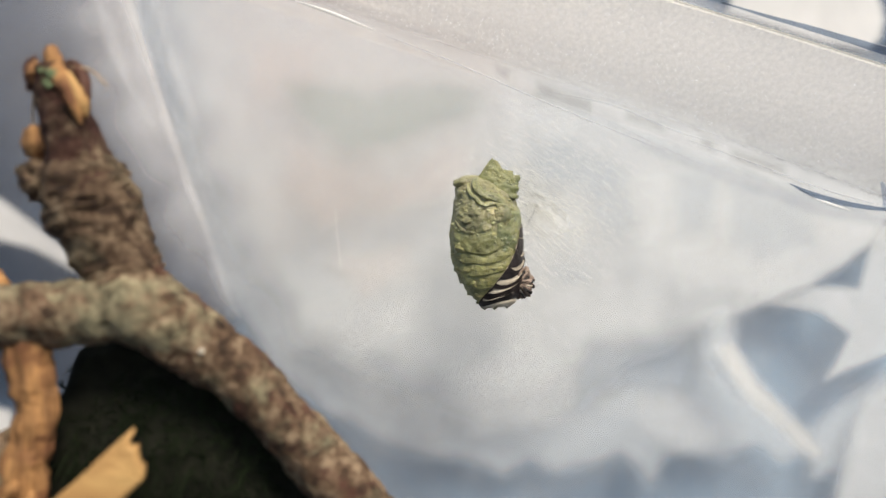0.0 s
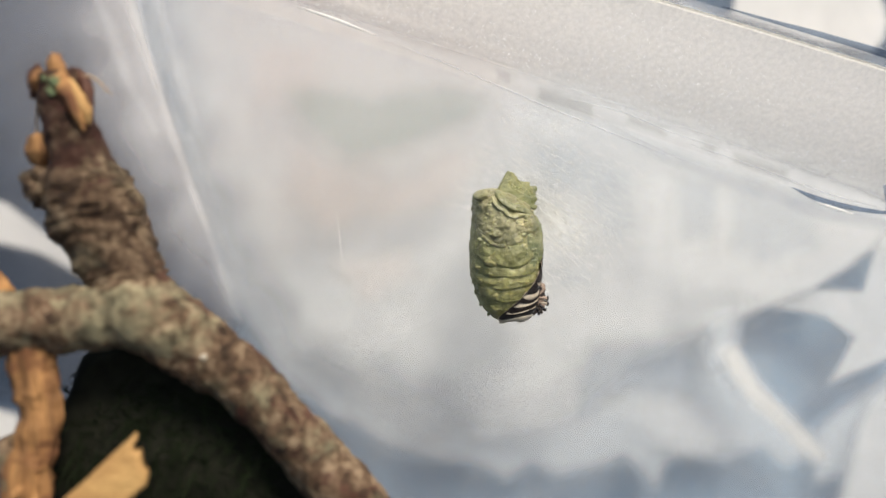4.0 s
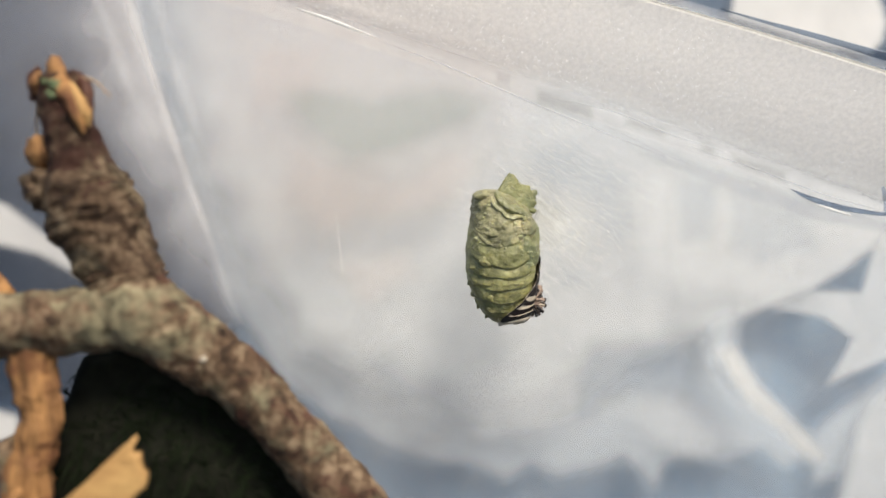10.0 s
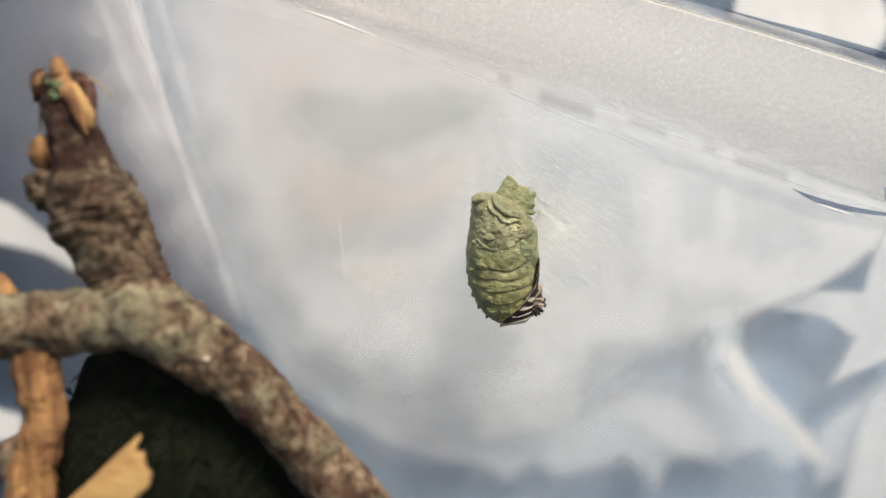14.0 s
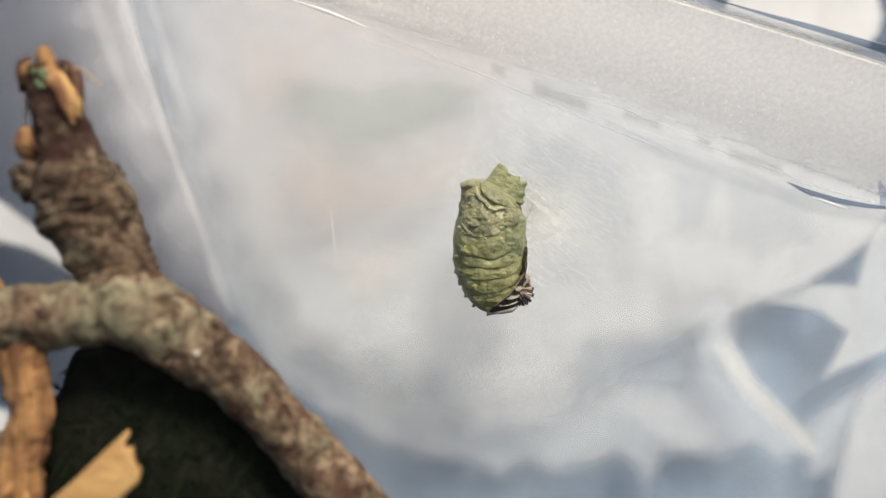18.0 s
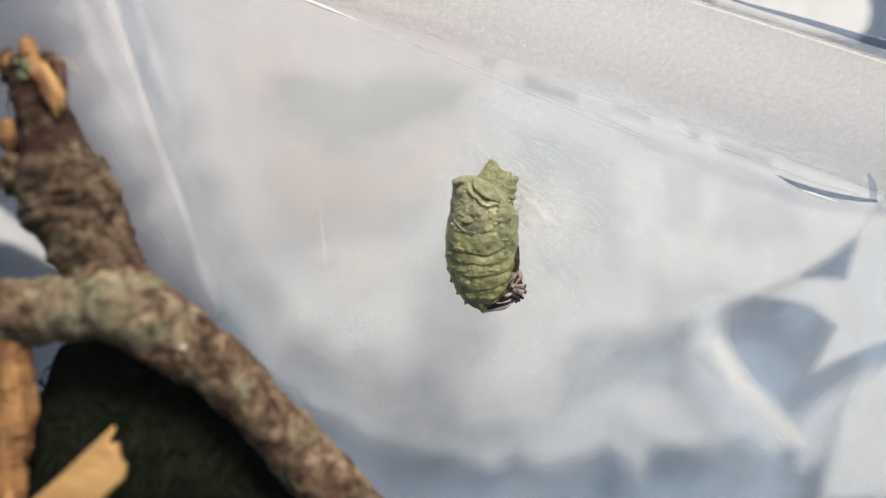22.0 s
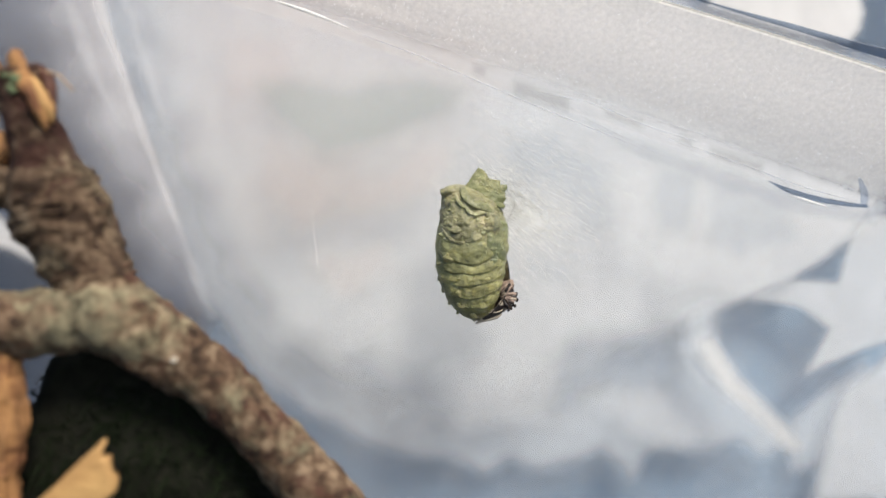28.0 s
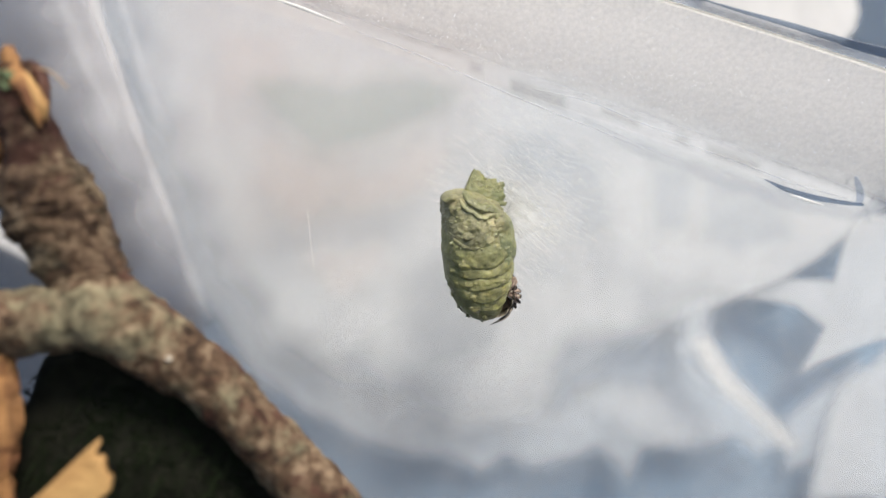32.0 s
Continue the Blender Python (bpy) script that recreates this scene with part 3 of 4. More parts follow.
    for ob in box.children:
        ob.visible_shadow = False


# ---- crumpled white film behind the wall ----
def white_film():
    film = thing("white_film", (20, 34, -67), "crumpled thin white film seen through the plastic wall", "plastic film")
    def add(*a, **k):
        ob = fold(film, *a, **k)
        ob.matrix_parent_inverse = Matrix.Translation(film.location).inverted()
    # the wide layer, a second one over its upper part, and crisp folds
    add([(-84, 70), (0, 72), (48, 56.5), (103, 39.5), (120, 35), (120, 16), (99.2, 0.9), (86.4, -7.5), (77.2, -11.5), (67.5, -15.4), (67.5, -22.9), (74.5, -32.6), (85.5, -47.6), (78.9, -49), (73.7, -45.4), (65.7, -48.6), (58, -47), (51.1, -49.5), (48.4, -55.5), (46.5, -51), (41, -47.5), (36.6, -49.3), (27.3, -52.1), (20, -49), (14.2, -52.3), (6.3, -48.8), (-6.8, -47.6), (-14.6, -44.3), (-27.6, -37), (-38, -28.3), (-46, -16.8), (-60, 3), (-77, 38)], 31, 2.6, FILM, crumple=1.4, fade=(-47, 0.42), ragged=0.45)
    add([(-66, 74), (0, 72), (48, 56.5), (103, 39.5), (120, 35), (118, 26), (98.7, 4.3), (97, 0.9), (91, -3), (84.5, -7.3), (75.5, -11.2), (66.9, -14.4), (56.5, -18.2), (46.2, -21.7), (36.7, -24.9), (28.1, -32.7), (21.1, -37), (9.9, -37.9), (-0.5, -33.6), (-20, -28), (-35, -17), (-47, 4), (-60, 36)], 26, 1.5, FILM_MID, crumple=1.3, cell=1.3, fade=(66, 0.26), ragged=0.4, widest=9.0)
    add([(61.2, -21.7), (63.7, -21), (66.6, -25.5), (70.4, -30.3), (75.8, -36), (83.7, -45), (82, -46), (72.4, -37.8), (65.8, -31.3), (62.9, -26.7)], 21, 2.0, FILM_DENSE, crumple=0.6, cell=0.7, label="bright narrow fold", ragged=0.4)
    add([(59, -15.2), (64.5, -13.1), (64.7, -22.8), (71.6, -33), (66.5, -33), (58.1, -23.7)], 23, 3.2, FILM, crumple=1.0, cell=0.9, ragged=0.2)
    add([(85.5, -8.5), (95.4, -8.9), (98.5, 0.9), (99, 6.1), (109.4, 6.1), (109.3, -21.8), (101, -24.4), (87.8, -29.8), (91.1, -24), (93.5, -19.6), (86.8, -14.6), (74.5, -12.4), (74, -9.0), (83, -5.8)], 28, 1.2, FILM_MID, crumple=1.0, cell=0.8, ragged=0.25)
    add([(96.7, -41.3), (99.9, -35), (112.4, -24.3), (112.3, -61.9), (91.8, -61.9), (94.5, -49.3)], 33, 2.4, FILM_MID, crumple=2.0, ragged=0.4)
    add([(87, -42.9), (96.1, -35.6), (105.1, -29.2), (108.8, -37.4), (94.2, -53.8), (88.8, -53.8)], 36, 3.0, FILM, ragged=0.4)
    add([(38, -36.6), (48.4, -33.1), (58.9, -37.5), (65.8, -44.5), (55.4, -46.2), (46.7, -42.7)], 28.8, 3.2, FILM_THIN, crumple=0.4, cell=1.2, ragged=0.8)
    # cloudy puffs and thin places in the crumpled layers, and painted window-reflection bars
    for poly, deep, soft in (([(-13.8, -35.4), (-3.8, -33.0), (1.1, -40.5), (-7.6, -42.9)], 22, 2.4),
                             ([(1.2, -25.3), (18.4, -20.5), (28.3, -25.5), (25.7, -37.8), (8.5, -38.9)], 20, 3.0),
                             ([(45.9, -32.0), (58.3, -33.3), (65.8, -40.9), (55.8, -44.5), (44.6, -40.7)], 21, 2.2),
                             ([(49.4, 0.3), (68.1, 1.4), (78.0, -4.8), (68.0, -10.9), (53.1, -8.4)], 20, 2.6),
                             ([(-30.5, -10.3), (-15.9, -7.9), (-6.1, -15.4), (-16.0, -22.7), (-28.2, -18.9)], 20, 3.0),
                             ([(41.8, 16.2), (49.2, 16.2), (48.5, 1.5), (41.7, 1.5)], 19, 1.4),
                             ([(59.6, 15.0), (62.5, 14.3), (60.8, 0.2), (58.7, 0.2)], 19, 1.0),
                             ([(13.5, 34.0), (30.2, 26.8), (25.4, 23.2), (11.0, 29.2)], 16, 1.6)):
        add(poly, deep, soft, FILM_THIN, crumple=0.6, cell=1.0, ragged=0.9)
    add([(60, 85), (130, 85), (130, 34), (100, 42), (60, 56)], 46, 3.0, GREY_FILM, crumple=1.0, cell=2.0, ragged=0.3)
    # warm tint of reflected light, put in as thin layers past the corner
    add([(-62, 90), (24, 90), (20, 40), (0, 16), (-36, 2), (-50, 26)], 18, 11.0, WARM_TINT, crumple=0.8, cell=2.5, ragged=0.4)
    add([(-32.0, 22.2), (-22.5, 16.8), (-10.6, 14.4), (1.4, 22.1), (5.0, 19.1), (-3.4, 9.0), (-17.8, 10.2), (-26.2, 4.3), (-33.3, 12.7)], 19.5, 3.2, WARM_TINT, crumple=0.5, cell=1.2, ragged=0.9)
    add([(-41.4, 44.9), (-27.1, 44.9), (-29.6, 35.3), (-40.3, 34.2)], 19.5, 3.2, WARM_TINT, crumple=0.5, cell=1.2, ragged=0.9)
    add([(-22.7, -1.7), (-8.3, 0.6), (-5.9, -5.4), (-17.9, -10.2)], 19.5, 3.2, WARM_TINT, crumple=0.5, cell=1.2, ragged=0.9)
    add([(-52, -66), (-58, -30), (-48, -14), (-38, -29), (-22, -40.5), (-0.6, -47), (29.9, -37.8), (64, -17.5), (82.5, -7.4), (100.8, 0.8), (119.2, 6.3), (119, -66)], 38, 5.0, BLUE_FILM, crumple=3.0, cell=2.0, ragged=0.3)
    return film


def sheet(parent, poly, depth, material, label=""):
    """A stiff thin sheet with an outline and a little curl."""
    ob = fold(parent, poly, depth, 1.3, material, crumple=0.8, cell=0.7, label=label, ragged=0.0)
    ob.name = ob.data.name = "sheet"
    ob.matrix_parent_inverse = Matrix.Translation(parent.location).inverted()


def outer_sheets():
    """White paper standing outside the box, past its band and past its side, and a leaf behind the film."""
    s = thing("white_paper", (110, 42, -67), "white paper sheet standing behind the box", "paper")
    sheet(s, [(72.8, 68.5), (105.4, 68.6), (108.5, 60.2), (109.2, 56.7), (108.2, 52.5), (105.4, 49.3), (93.9, 51.5), (82.6, 55.2), (70.7, 58.8)], 42, FILM_DENSE)
    s = thing("white_paper", (-120, 60, -67), "white paper strip beside the branch", "paper")
    sheet(s, [(-140, 20), (-120, 13.6), (-100, -1.4), (-99.4, -6), (-111, 0.15), (-120, 2.4), (-140, 6)], 60, FILM_DENSE)
    sheet(s, [(-140, -38), (-117, -44), (-116, -49), (-120, -51), (-140, -53)], 60, FILM_DENSE)
    s = thing("leaf", (-15, 20, -67), "dull green leaf faint behind the milky wall", "leaf")
    ob = fold(s, [(-33.3, 34.2), (-25.6, 34.9), (-16.7, 33.3), (-9.5, 34.5), (-0.6, 35.7), (8.3, 33.6), (5.8, 28.8), (-3.8, 24.8), (-10.3, 21.6), (-19.2, 20), (-24, 23.2), (-29.6, 27.3), (-32.1, 30.5)], 14, 2.4, LEAF, crumple=1.0, cell=0.9, ragged=0.6)
    ob.name = ob.data.name = "blade"
    ob.matrix_parent_inverse = Matrix.Translation(s.location).inverted()


# ---- silk on the wall ----
def silk_pad():
    rng = random.Random(5)
    verts, faces = [], []
    for k in range(3600):
        x, z = rng.gauss(19, 8.5), rng.gauss(8, 9)
        if k % 4 == 0:
            x, z = rng.gauss(17.5, 2.4), rng.gauss(9, 3.6)
        a = radians(rng.gauss(-37, 15))
        l, w = rng.uniform(0.3, 2.2), rng.uniform(0.006, 0.022)
        dx, dz = math.cos(a) * l / 2, math.sin(a) * l / 2
        nx, nz = -math.sin(a) * w, math.cos(a) * w
        y = -rng.uniform(0.1, 0.35)
        b = len(verts)
        verts += [(x - dx - nx, y, z - dz - nz), (x + dx - nx, y, z + dz - nz), (x + dx + nx, y, z + dz + nz), (x - dx + nx, y, z - dz + nz),
                  (x - dx, y - w * 1.5, z - dz), (x + dx, y - w * 1.5, z + dz)]
        faces += [(b, b + 1, b + 5, b + 4), (b + 4, b + 5, b + 2, b + 3), (b, b + 3, b + 2, b + 1)]
    ob = new("silk_pad", mesh_of("silk_pad", verts, faces, SILK))
    tagged(ob, "fine white silk threads spun on the plastic wall", "silk", kind="stuff")
    # the threads are matted into a white patch where they hold the head
    for poly, soft in (([(13, 15), (18, 14), (22.9, 11), (26.5, 7), (25, 2), (20.5, 0.5), (16.5, 4), (13, 9)], 3.6), ([(15.5, 11.6), (18.5, 11.4), (23.5, 6.4), (22, 4.6), (18, 6)], 1.5)):
        mat_ob = fold(None, poly, -0.04 * soft, soft, SILK_MAT, crumple=0.02, cell=0.45, ragged=0.9)
        mat_ob.name = mat_ob.data.name = "silk_mat"
        mat_ob.visible_shadow = False
        tagged(mat_ob, "matted white silk on the plastic wall", "silk", kind="stuff")


# ---- branch and wood pieces ----
def branch():
    b = thing("branch", nearer((-40, -9, -81)), "forked brown branch with lichen and a torn orange end", "branch")
    shift = Matrix.Translation(b.location).inverted()

    def put(name, shape, material, label=""):
        ob = part(name, shape, material, b, label)
        ob.matrix_parent_inverse = shift
        return ob

    def rings(s, a):
        # wrinkled collar under the knob, and creases in the bark
        w = math.exp(-((s - 0.08) / 0.10) ** 2)
        return w * 0.06 * math.sin(s * 210 + 1.6 * math.sin(a * 2)) + 0.018 * math.sin(s * 160 + 3 * math.sin(a * 3))

    def creases(s, a):
        # twisted folds round the knob
        w = math.exp(-((s - 0.66) / 0.26) ** 2)
        k = 0.5 + noise.noise(Vector((s * 14, math.cos(a) * 2, math.sin(a) * 2)))
        return w * (0.05 * k * math.sin(s * 44 + 3.2 * math.sin(a + 0.6)) + 0.04 * k * math.sin(s * 105 + 4 * math.sin(a * 2))) + 0.05 * noise.noise(Vector((s * 40, math.cos(a) * 4, math.sin(a) * 4)))
    put("stub", tube([(-69.0, -12, 32.5, 3.7), (-68.1, -11.5, 26.5, 4.1), (-66.2, -11, 20.0, 4.7), (-65.0, -9.9, 13.6, 6.6), (-64.2, -9.6, 10.0, 7.6)],
                     64, 24, 0.11, 0.28, False, 1.0, lambda q, a: creases(q * 0.5, a)), DARK_BARK, "dark reddish-brown stub")
    put("swollen_knob", tube([(-65.6, -10.6, 18.0, 4.6), (-65.0, -9.9, 13.4, 7.3), (-63.6, -9.2, 8.6, 8.5), (-61.6, -9, 4.2, 8.0),
                              (-58.6, -9, -2.2, 6.9), (-56.5, -9, -7.0, 6.4)], 72, 26, 0.09, 0.22, False, 1.0, lambda q, a: creases(0.45 + q * 0.5, a)), MOTTLED_BARK, "swollen mottled knob with twisted folds")
    put("limb", tube([(-59.6, -9, -0.4, 6.0), (-58.6, -9, -3.4, 6.7), (-55.2, -9, -9.6, 7.3), (-47.0, -9, -15.4, 6.7), (-38.0, -8.5, -21.9, 5.6), (-29.4, -8, -30.9, 5.1),
                      (-18.8, -8, -43.0, 5.7), (-8, -8, -55, 5.6), (3, -8, -67, 5.4), (10, -8, -76.5, 5.0)], 64, 24, 0.11, 0.24, True, 1.0, rings), BARK)
    put("side_arm", tube([(-43, -9.0, -17.5, 4.4), (-49, -10.0, -13.6, 6.6), (-55.5, -10.8, -10.2, 7.0), (-62, -11.5, -11.1, 6.0), (-70, -12, -11.7, 5.7), (-80, -12.5, -12.2, 5.8), (-96, -13, -14, 5.6), (-112, -13, -19, 5.4), (-128, -13, -40, 5.2), (-138, -13, -76, 5.0)],
                         44, 14, 0.12, 0.25), LICHEN_BARK)
    put("knob", blob((-72.0, -10, 12.6), (3.4, 4.0, 4.2), 0.5, 0.4, 20, 30), MOTTLED_BARK)
    put("knob", blob((-57.0, -11.0, 7.6), (2.8, 4.0, 4.0), 0.5, 0.4, 20, 30), MOTTLED_BARK)
    put("torn_core", tube([(-68.7, -13.0, 35.5, 0.9), (-68.4, -13.6, 33.5, 1.5), (-67.0, -14.4, 30.4, 1.7), (-64.8, -15.4, 27.5, 1.4), (-63.6, -15.4, 24.5, 1.1), (-62.8, -15.0, 21.7, 0.3)], 22, 10, 0.25, 0.7), WOOD, "torn orange wood")
    # the slab's lit side is painted by the paler wood
    put("torn_core", tube([(-65.4, -14.6, 30.9, 0.3), (-64.0, -15.2, 28.5, 1.0), (-62.6, -15.2, 25.5, 1.1), (-62.0, -14.6, 22.9, 0.3)], 18, 10, 0.2, 0.7), PALE_WOOD, "torn wood slab, its highlight put into the pale colour")
    put("torn_core", tube([(-71.8, -14.0, 28.9, 0.3), (-71.6, -14.6, 30.9, 1.0), (-70.8, -13.8, 32.5, 0.7)], 16, 8, 0.35, 0.7), WOOD, "torn pinkish wood")
    put("bark_flap", tube([(-73.0, -12.5, 27.9, 0.5), (-73.2, -12.8, 31.9, 0.7), (-71.6, -13.0, 33.8, 0.5)], 12, 8, 0.3, 0.8), INNER_BARK)
    put("bark_flap", tube([(-63.4, -12.8, 20.4, 0.4), (-62.9, -13.0, 25.4, 0.9), (-63.3, -12.8, 29.4, 1.1), (-64.6, -12.0, 31.9, 1.0), (-66.8, -11.0, 33.3, 0.7)], 14, 8, 0.3, 0.8), INNER_BARK)
    put("orange_chip", blob((-72.4, -11, 19.4), (2.7, 1.6, 2.8), 0.4, 0.6), WOOD, "torn orange wood chip")
    rng = random.Random(6)
    bits = [blob((-68.2 + rng.gauss(0, 0.8), -16.2, 29.6 + rng.gauss(0, 0.9)), (rng.uniform(0.3, 0.8), 0.25, rng.uniform(0.3, 0.7)), 0.4, 1.4, 8, 10) for _ in range(8)]
    put("green_bit", join(*bits), GREEN_BIT, "green leaf fragments")
    put("lichen_bump", blob((-41.9, -15.0, -17.8), (0.6, 0.4, 0.5), 0.4, 1.3), OLD_SKIN)
    put("fibre", tube([(-65.2, -13, 32.0, 0.2), (-62.0, -13, 31.5, 0.2), (-59.0, -13, 28.6, 0.16)], 6, 8), FIBRE)
    put("fibre", tube([(-74.2, -9, 28.5, 0.2), (-74.3, -9, 24.0, 0.2), (-73.8, -9, 20.0, 0.16)], 6, 8), FIBRE)


def wood_stick():
    w = thing("wood_stick", nearer((-70, -12, -81.5)), "upright strip of torn orange-brown wood", "stick")
    ob = part("strip", tube([(-73.5, -13, -12, 3.8), (-72.9, -13, -20, 4.0), (-71.6, -13, -27, 3.6), (-72.4, -13, -34, 3.6), (-74.0, -13, -42, 4.3), (-73, -13, -81.5, 4.4)],
                            64, 16, 0.16, 0.3, True, 0.7, lambda q, a: 0.05 * math.sin(a * 9 + 3 * math.sin(q * 6)) + 0.04 * math.sin(a * 17 + 5 * q) + 0.05 * math.sin(q * 30 + a)), WOOD, w)
    ob.matrix_parent_inverse = Matrix.Translation(w.location).inverted()
    ob = part("strip", tube([(-90, -11, 0.5, 1.6), (-85, -11, -3.6, 2.6), (-81, -11, -5.4, 2.2), (-77.5, -11, -8.5, 1.4)], 20, 8, 0.45, 0.45), WOOD, w)
    ob.matrix_parent_inverse = Matrix.Translation(w.location).inverted()
    ob = part("strip", tube([(-79, -12, -33, 2.5), (-76, -12, -38, 3.2), (-75, -12, -48, 3.5), (-75, -12, -81.5, 3.5)], 20, 8, 0.25, 0.4), BARK, w, "dark bark strip")
    ob.matrix_parent_inverse = Matrix.Translation(w.location).inverted()
    # ragged bits torn out round its foot
    rng = random.Random(9)
    for _ in range(16):
        x, z = rng.uniform(-88, -68), rng.uniform(-54, -42)
        l, a = rng.uniform(1.5, 4.0), rng.gauss(1.2, 0.6)
        bit = tube([(x, -17, z, 0.3), (x + l * math.cos(a), -18.6, z + l * math.sin(a), rng.uniform(0.7, 1.5)), (x + 1.8 * l * math.cos(a), -18.0, z + 1.8 * l * math.sin(a), 0.2)], 12, 5, 0.4, 0.6)
        ob = part("torn_bit", bit, PALE_WOOD if rng.random() < 0.5 else WOOD, w)
        ob.matrix_parent_inverse = Matrix.Translation(w.location).inverted()


def splinter():
    """A split slat with a ragged end."""
    s = thing("wood_splinter", nearer((-62, -20, -81)), "pale split wood splinter with a ragged end", "splinter")
    rng = random.Random(3)
    a, b = Vector((-49.6, -19.5, -33.0)), Vector((-100, -24, -80.0))
    ahead = (b - a).normalized()
    side = ahead.cross(Vector((0, 1, 0))).normalized()
    depth = side.cross(ahead).normalized()
    verts, faces, n, m = [], [], 40, 12
    for i in range(n + 1):
        t = i / n
        c = a + (b - a) * t
        wid = 3.8 + 0.5 * t
        for layer in (0, 1):
            for k in range(m + 1):
                u = k / m * 2 - 1
                ragged = max(0, 1 - t * 9) * (2.2 * noise.noise(Vector((u * 2.6, 3, 1))) + 1.8 * (1 + u) + 0.6 * noise.noise(Vector((u * 9, 1, 1))))
                th = (0.9 if layer else -1.0) * (1 - 0.55 * u * u) + 0.25 * noise.noise(Vector((u * 5, t * 5, layer)))
                verts.append(tuple(c + ahead * ragged + side * (u * wid * (1 + 0.07 * noise.noise(Vector((t * 9, layer, u)))) ) + depth * th))
    row = 2 * (m + 1)
    for i in range(n):
        for k in range(m):
            p = i * row + k
            faces.append((p, p + 1, p + row + 1, p + row))
            p += m + 1
            faces.append((p + 1, p, p + row, p + row + 1))
        p = i * row
        faces.append((p + m + 1, p, p + row, p + row + m + 1))
        faces.append((p + m, p + 2 * m + 1, p + row + 2 * m + 1, p + row + m))
    for e in (0, n * row):
        for k in range(m):
            q = (e + k, e + m + 1 + k, e + m + 2 + k, e + k + 1)
            faces.append(q)
    ob = part("slat", (verts, faces), PALE_WOOD, s)
    ob.matrix_parent_inverse = Matrix.Translation(s.location).inverted()


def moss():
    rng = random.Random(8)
    # the clump's darkness is shade painted by its colour
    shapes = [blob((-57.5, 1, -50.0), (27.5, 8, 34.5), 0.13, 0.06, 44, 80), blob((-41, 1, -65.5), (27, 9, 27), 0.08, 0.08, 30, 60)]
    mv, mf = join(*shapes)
    ob = new("moss", mesh_of("moss", [nearer(p) for p in mv], mf, SHADED_MOSS))
    tagged(ob, "moss clump behind the branch, shade put into its near-black colour", "moss", kind="stuff")
    verts, faces = [], []
    for k in range(2600):
        a, r = rng.uniform(0, 2 * math.pi), math.sqrt(rng.random())
        x, z = -53 + 25 * r * math.cos(a), -49 + 27 * r * math.sin(a)
        y = -9.0 * math.sqrt(max(0.02, 1 - r * r)) - 0.5
        if k % 3 == 0:
            # a loose fringe round the clump's outline
            x, y, z = -57.5 + 26.5 * math.cos(a) * rng.uniform(0.90, 1.0), 1.0, -50.5 + 33 * math.sin(a) * rng.uniform(0.92, 1.0)
        d = Vector((rng.gauss(0, 1), rng.gauss(-0.3, 0.5), rng.gauss(0.3, 1))).normalized()
        l, w = (rng.uniform(1.2, 3.0) if k % 3 == 0 else rng.uniform(2.5, 7)), rng.uniform(0.1, 0.22)
        side = d.cross(Vector((0, 1, 0.2))).normalized() * w
        b = len(verts)
        for s in (0, 0.5, 1):
            p = Vector((x, y, z)) + d * (l * s) + Vector((0, 0, -1.2 * s * s))
            q = side * (1 - s * 0.85)
            verts += [tuple(p - q), tuple(p + q)]
        faces += [(b, b + 1, b + 3, b + 2), (b + 2, b + 3, b + 5, b + 4)]
    ob = new("moss_blades", mesh_of("moss_blades", [nearer(p) for p in verts], faces, SHADED_BLADE))
    tagged(ob, "thin green moss blades, darkened in colour for the shade", "moss", kind="stuff")


# ---- the chrysalis; its own space has its middle at the origin, its back towards -y ----
BODY = [(11.2, -2.6, 0.05, 0.05), (11.0, -2.6, 1.6, 1.8), (10.4, -2.4, 2.9, 3.4), (9.2, -1.55, 4.0, 4.6), (8.0, -0.85, 4.75, 5.2), (7.0, -0.45, 5.2, 5.5), (4.6, -0.1, 5.95, 6.2), (0.5, -0.3, 6.25, 6.4),
        (-2.5, -0.3, 6.15, 6.0), (-4.6, -0.25, 5.95, 5.7), (-6.6, -0.2, 5.35, 5.2), (-8.7, -0.1, 4.65, 4.5), (-10.7, 0.1, 3.55, 3.5), (-12.2, 0.5, 2.2, 2.1), (-13.0, 0.6, 0.7, 0.6)]


def girth(z):
    """Middle and half-widths of the body at a height."""
    for (za, *a), (zb, *b) in zip(BODY, BODY[1:]):
        if za >= z >= zb:
            s = (za - z) / (za - zb)
            return [p + (q - p) * s for p, q in zip(a, b)]
    return list(BODY[0][1:]) if z > BODY[0][0] else list(BODY[-1][1:])


def skin_at(a, z, out=0.0):
    """A place on the body's skin. a: degrees round from the middle of its back, to its right; out: millimetres off it."""
    cx, rx, ry = girth(z)
    s, c = math.sin(radians(a)), math.cos(radians(a))
    k = 1.0 / (abs(s) ** 2.3 + abs(c) ** 2.3) ** (1 / 2.3)
    sag = -0.9 * max(0.0, c) * min(1.0, max(0.0, (8 - z) / 6)) * min(1.0, (z + 13.5) / 6)
    return Vector((cx + s * k * (rx + out), -c * k * (ry + out), z + sag))


